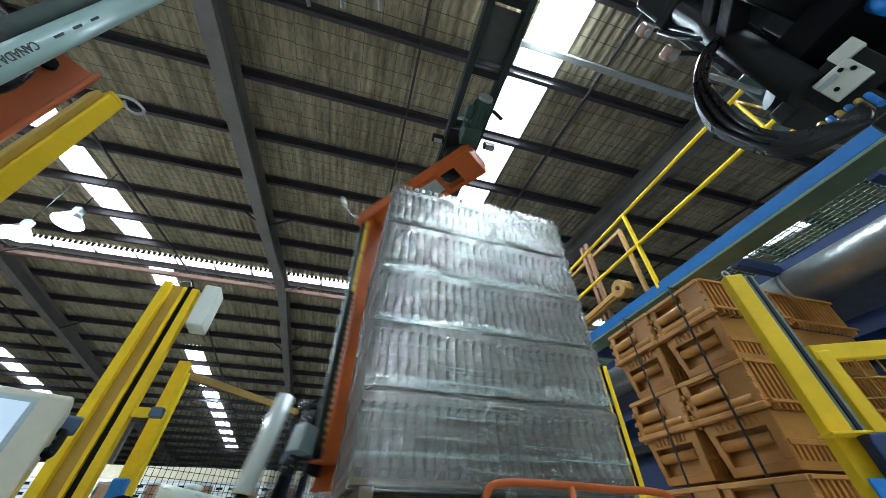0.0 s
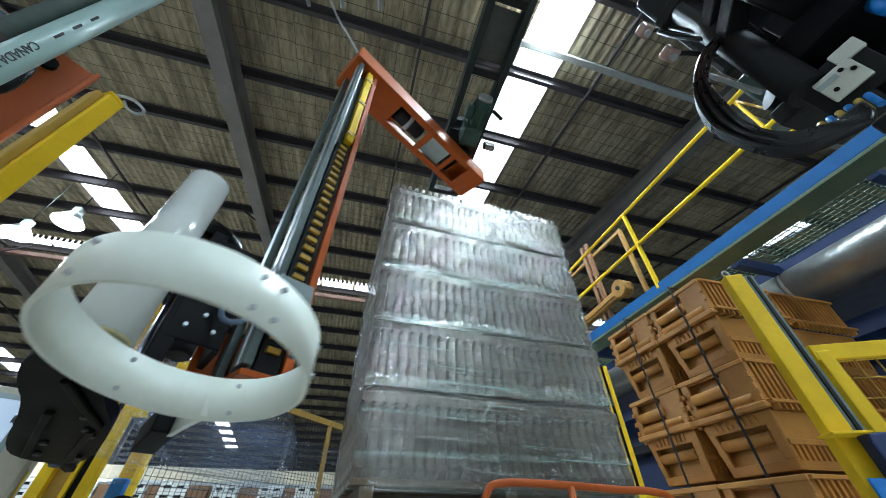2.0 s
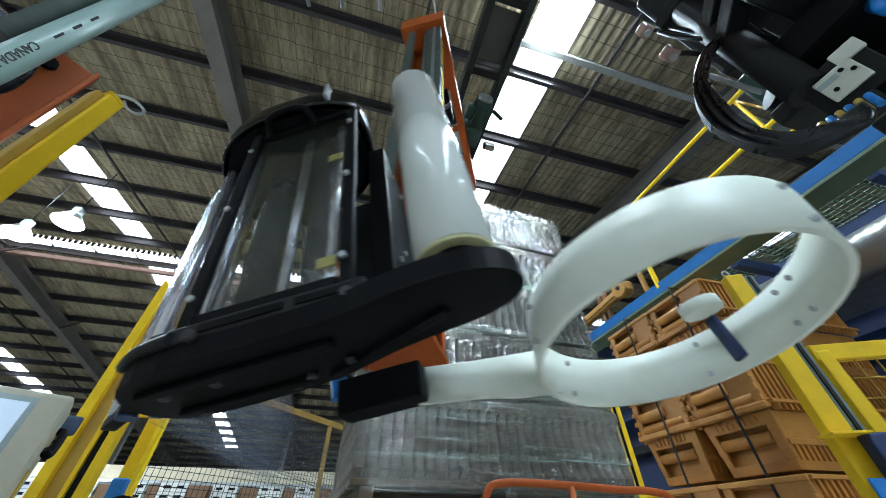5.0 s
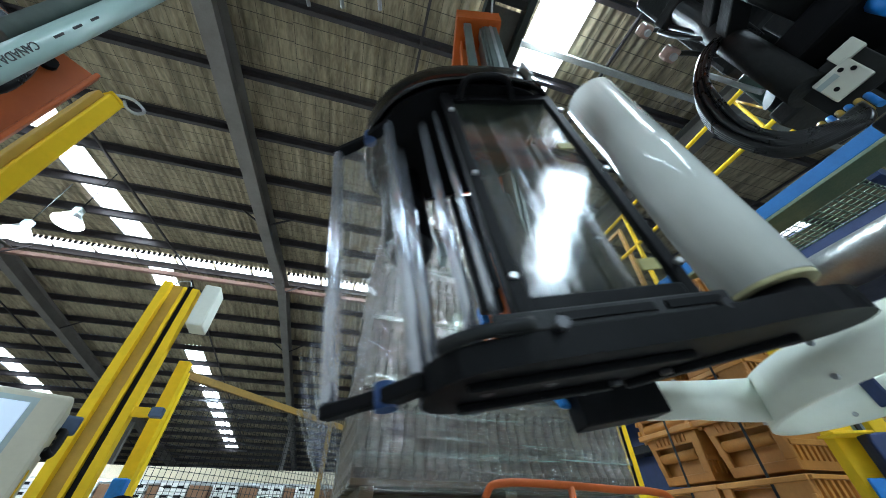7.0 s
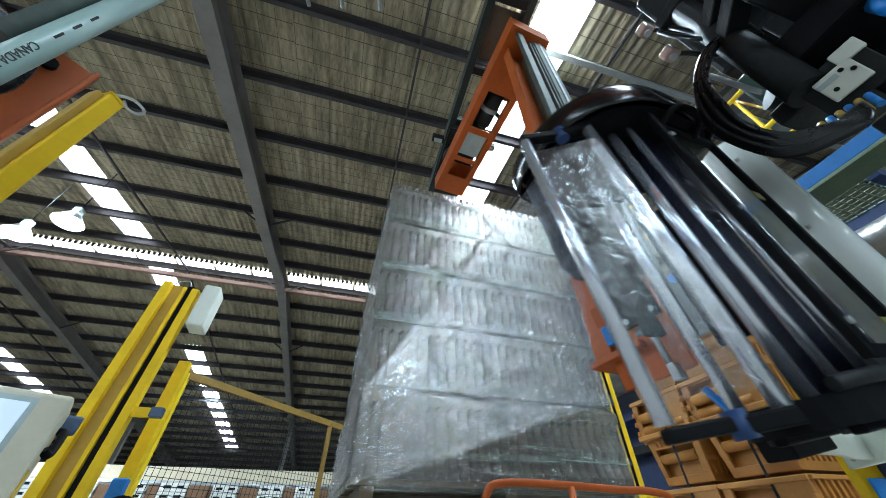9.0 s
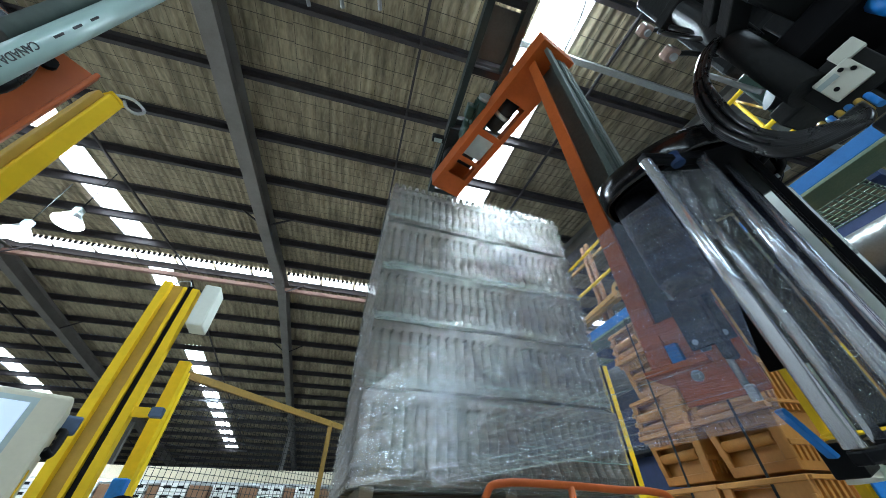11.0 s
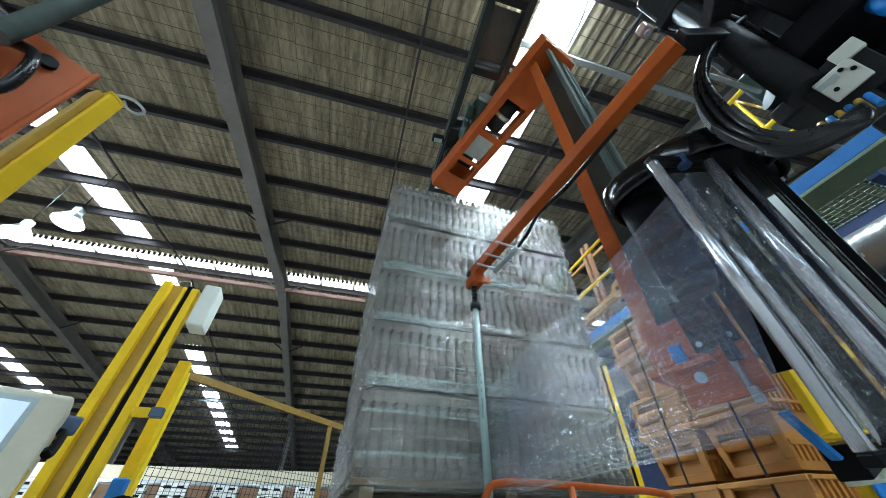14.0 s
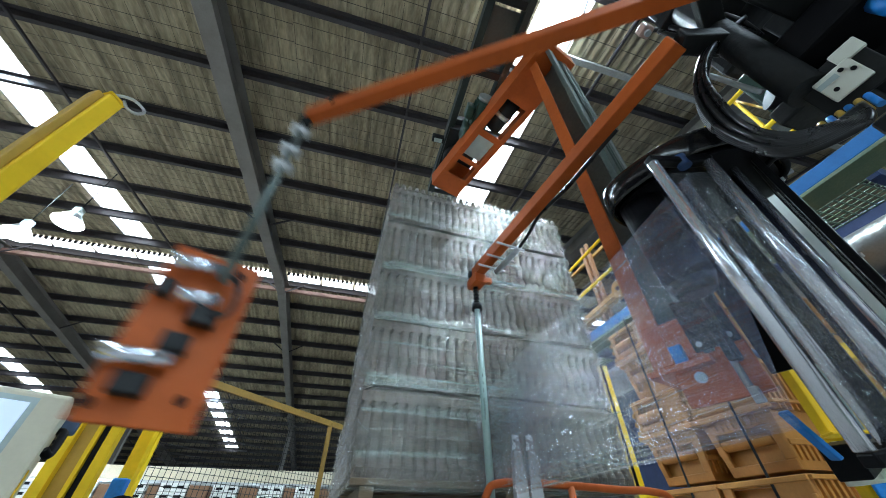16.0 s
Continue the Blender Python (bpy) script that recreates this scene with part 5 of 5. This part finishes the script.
    one("base", M_DARK, vb, box, (0.04, 0, 0), (0.05, 0.15, 0.13), vm, 0.004)
    one("slot", M_GREYBOX, vb, box, (-0.016, 0.018, 0.018), (0.004, 0.045, 0.014), vm)
    for yy, zz in ((-0.015, 0.022), (-0.03, 0.005), (0.02, -0.01)):
        b_ = bmesh.new()
        rod(b_, (-0.019, yy, zz), (-0.012, yy, zz), 0.006, 10)
        b_.transform(vm)
        part("port", b_, M_BLACK, vb)
    for k in range(6):
        one("push_fitting", M_BLUEPART if k % 2 else M_OCHRE, vb, rod, (0.80 + 0.004 * k, 0.128 - 0.013 * k, 1.075), (0.81 + 0.004 * k, 0.128 - 0.013 * k, 1.115), 0.006, 12)
    one("silencer", M_BLUEPART, vb, rod, (0.87, -0.06, 1.24), (0.86, -0.055, 1.29), 0.022, 14)
    hoses = thing("hose_loop", "bundle of black rubber hoses hanging in a loop", "hose")
    for k in range(12):
        f, g_ = k / 11, (k * 5) % 4 / 4
        e_ = 0.05 * f
        one("hose", M_RUBBER, hoses, tube, [(0.86 + 0.03 * g_, 0.05 + e_ * 0.4, 1.56 + 0.03 * g_), (0.76 + 0.02 * g_, 0.12 + e_ * 0.3, 1.46 + 0.02 * f), (0.722 + 0.02 * g_, 0.185 + e_ * 0.8 - 0.02, 1.36),
            (0.712 + 0.02 * g_, 0.20 + e_ - 0.02, 1.23), (0.716 + 0.015 * g_, 0.195 + e_ * 0.5 - 0.015, 1.15 - e_ * 0.9), (0.735, 0.155 + 0.2 * e_, 1.085 - e_), (0.765, 0.11 - 0.5 * e_, 1.06 - e_ * 0.7), (0.80, 0.125 - 0.05 * f, 1.085)], 0.0062)
    for k in range(5):
        one("hose", M_RUBBER, hoses, tube, [(0.80 + 0.015 * k, 0.17 - 0.02 * k, 1.78), (0.78 + 0.015 * k, 0.15 - 0.02 * k, 1.66), (0.80 + 0.015 * k, 0.12 - 0.015 * k, 1.56), (0.88 + 0.01 * k, 0.07, 1.53)], 0.007)
    for x_, y_, z_ in ((0.875, 0.21, 1.99), (0.874, 0.213, 1.76)):
        pl = thing("solenoid_plug", "clear-topped solenoid plug on a thin cable", "plug", "solenoid plugs", at=pose(x_, y_, z_))
        one("body", M_CLEARPLUG, pl, box, (0, 0, 0), (0.045, 0.045, 0.045), None, 0.008)
        one("stud", M_STEEL, pl, rod, (0, 0, -0.035), (0, 0, 0.02), 0.012, 12)
        one("cable", M_RUBBER, pl, tube, [(0.01, 0, 0.01), (0.06, -0.02, 0.0), (0.12, -0.05, -0.05), (0.24, -0.12, -0.02)], 0.009)
    return a1, a2


M_CLEARPLUG = mat("cloudy_pink_plastic", (0.5, 0.35, 0.3), 0.2, scale=20)
CUTTER, CLAMP = build_swing_arms()


# ---------------------------------------------------------------- film between carriage and stack
def web_sheet(name, length, profile, lean, pleats):
    """A taut sheet along -x; profile gives its lower and upper edge at each end, lean how far its top reaches out at x = 0."""
    w = thing(name, "taut clear film running from the carriage to the stack", "plastic film", "film between carriage and stack")
    nu, nv, strips = 24, 8, 4
    (lo0, hi0), (lo1, hi1) = profile
    for s_ in range(strips):
        bm = bmesh.new()
        grid = []
        for i in range(nu + 1):
            u = i / nu
            row = []
            for j in range(nv + 1):
                v = (s_ + j / nv) / strips
                lo, hi = lo0 + (lo1 - lo0) * u, hi0 + (hi1 - hi0) * u
                pleat = pleats * (0.25 + 0.75 * u) * math.sin(v * 60 + 3 * math.sin(v * 9))
                row.append(bm.verts.new((lean * (v - 0.5) * (1 - u) - length * u, pleat + 0.003 * noise.noise((u * 4, v * 9, 1)), lo + (hi - lo) * v)))
            grid.append(row)
        for i in range(nu):
            for j in range(nv):
                bm.faces.new((grid[i][j], grid[i + 1][j], grid[i + 1][j + 1], grid[i][j + 1])).smooth = True
        part("film_strip", bm, M_WEB, w)
    # drawn creases that run together towards the stack
    rng = random.Random(int(length * 100))
    for k in range(15):
        v0 = rng.random() ** 1.3
        ua, ub, wd = rng.uniform(0.0, 0.5), rng.uniform(0.7, 1.0), rng.uniform(0.0008, 0.0025)
        bm = bmesh.new()
        row = []
        for i in range(13):
            u = ua + (ub - ua) * i / 12
            lo, hi = lo0 + (lo1 - lo0) * u, hi0 + (hi1 - hi0) * u
            z, h = lo + (hi - lo) * v0, wd * math.sin(math.pi * (0.06 + 0.88 * i / 12))
            x = lean * (v0 - 0.5) * (1 - u) - length * u
            row.append((bm.verts.new((x, -0.012, z - h)), bm.verts.new((x, -0.015, z)), bm.verts.new((x, -0.012, z + h))))
        for p, q in zip(row, row[1:]):
            bm.faces.new((p[0], q[0], q[1], p[1])).smooth = True
            bm.faces.new((p[1], q[1], q[2], p[2])).smooth = True
        part("film_crease", bm, M_BAND, w)
    return w


WEB = web_sheet("film_web", 0.82, ((0.675, 1.22), (0.64, 1.0)), 0.09, 0.004)
WEB_MID = web_sheet("film_web", 0.5, ((0.655, 1.06), (0.635, 0.93)), 0.0, 0.006)
WEB_FAR = web_sheet("film_web", 1.15, ((0.635, 0.93), (0.63, 0.9)), 0.0, 0.005)


def build_finger():
    f = thing("tail_clamp", "bright metal film-tail clamp on an orange base", "clamp", at=pose(0.62, 1.2, 0))
    jaws = []
    for s_ in (-1, 1):
        bm = bmesh.new()
        box(bm, (0, 0, 0.12), (0.05, 0.03, 0.22), None, 0.004)
        for v in bm.verts:
            v.co.x *= 1.0 - 0.55 * (v.co.z - 0.01) / 0.22
        jaws.append(part("jaw", bm, M_JAW, f, "bright metal jaw"))
    one("base", M_ORANGE, f, box, (0, 0.04, 0.53), (0.14, 0.03, 0.07), None, 0.004)
    one("stem", M_ORANGE, f, box, (0, 0.04, 0.25), (0.05, 0.03, 0.5), None, 0.004)
    return f, jaws


M_JAW = mat("bright_jaw_metal", (0.9, 0.9, 0.9), 0.25, 0.7, scale=10, fine=0.05)
FINGER, JAWS = build_finger()


def motions():
    arm = [(0.0, 126.5), (0.5, 162.0), (1.0, 187.0), (1.5, 202.5), (2.0, 212.8), (2.5, 218.5), (3.0, 222.8), (3.5, 227.5), (4.2, 234.3), (5.2, 243.2), (6.3, 252.6),
           (7.0, 259.0), (8.0, 267.7), (9.0, 276.0), (9.6, 280.3), (10.3, 284.3), (11.0, 287.1), (11.4, 287.6), (12.0, 287.7), (16.0, 287.7)]
    lift = [(0.0, -0.11), (0.5, -0.04), (1.0, 0.015), (1.5, 0.025), (2.5, 0.033), (3.5, 0.04), (4.2, 0.036), (6.5, 0.012), (8.0, -0.016), (9.0, -0.032), (11.3, -0.05), (16.0, -0.05)]

    def interp(rows, t):
        for (a, va), (b, vb) in zip(rows, rows[1:]):
            if a <= t <= b:
                return va + (vb - va) * (t - a) / (b - a)
        return rows[-1][1]
    walk(WRAP_ARM, [(t, pose(HUB[0], HUB[1], 0, 0, 0, a)) for t, a in arm])
    turn = [(0.0, 130.5), (0.5, 158.5), (1.0, 183.0), (1.5, 201.0), (2.0, 210.6), (2.5, 216.2), (3.0, 221.2), (3.5, 226.0), (4.2, 233.2), (5.2, 243.0), (6.3, 253.0),
            (7.0, 259.5), (8.0, 268.4), (9.0, 277.0), (9.6, 281.4), (10.3, 285.6), (11.0, 288.4), (11.4, 289.0), (12.0, 289.1), (16.0, 289.1)]
    walk(CARRIAGE, [(t, pose(HUB[0], HUB[1], interp(lift, t), 0, 0, a) @ TILT) for t, a in turn])
    # the film leaves the dancer roller for the stack corner that it last passed, and at last for the cutter pipe
    rows = ([], [], [])
    near, far = Vector((0.06, 1.395)), Vector((0.02, 2.55))
    for t in sorted({t for t, a in turn} | {7.3, 7.6, 7.8, 8.3, 8.6, 12.8, 13.1, 13.5, 13.9}):
        r = radians(interp(turn, t))
        end = Vector((HUB[0] + 1.503 * math.cos(r) + 0.51 * math.sin(r), HUB[1] + 1.503 * math.sin(r) - 0.51 * math.cos(r)))
        swept = t > 7.7
        corner = near.copy() if swept else far.copy()
        if t > 12.8:
            corner.x += 0.47 * min((t - 12.8) / 1.1, 1.0)
        d = end - corner
        deg = math.degrees(math.atan2(d.y, d.x))
        u = d.normalized()
        z = interp(lift, t)
        mid = corner + u * (0.5 if swept else max(d.length - 0.91 + 0.5, 0.5))
        last = near if swept else far + u * 1.15
        rows[0].append((t, pose(end.x, end.y, z, 0, 0, deg)))
        rows[1].append((t, pose(mid.x, mid.y, z * 0.5, 0, 0, deg)))
        rows[2].append((t, pose(last.x - (0.012 if swept else 0), last.y, 0, 0, 0, math.degrees(math.atan2(near.y - far.y, near.x - far.x)) if swept else deg)))
    for web, keys in zip((WEB, WEB_MID, WEB_FAR), rows):
        walk(web, keys)
    a1 = [(0.0, 172.9), (11.7, 172.9), (12.0, 170.4), (12.2, 164.6), (12.4, 157.0), (12.6, 147.8), (12.8, 137.5), (13.0, 128.0), (13.3, 117.8), (13.6, 109.5), (13.9, 104.8), (14.3, 103.8), (16.0, 103.8)]
    walk(CUTTER, [(t, pose(PIVOT[0], PIVOT[1], 0, 0, 0, a)) for t, a in a1])
    a2 = [(0.0, 173.4), (14.9, 173.4), (15.15, 172.6), (15.4, 169.3), (15.6, 165.1), (15.8, 159.7), (16.0, 152.5), (16.2, 145.0)]
    swing = ((0.0, 88), (14.45, 88), (14.6, 60), (14.7, 44), (14.8, 14), (14.9, 1), (15.0, 0), (16.0, 0))
    for s_, jaw in zip((-1, 1), JAWS):
        walk(jaw, [(t, pose(0.026 * s_, 0, 0.53, 0, s_ * a, 0)) for t, a in swing])
    walk(CLAMP, [(t, pose(PIVOT[0], PIVOT[1], 0, 0, 0, a)) for t, a in a2])


motions()
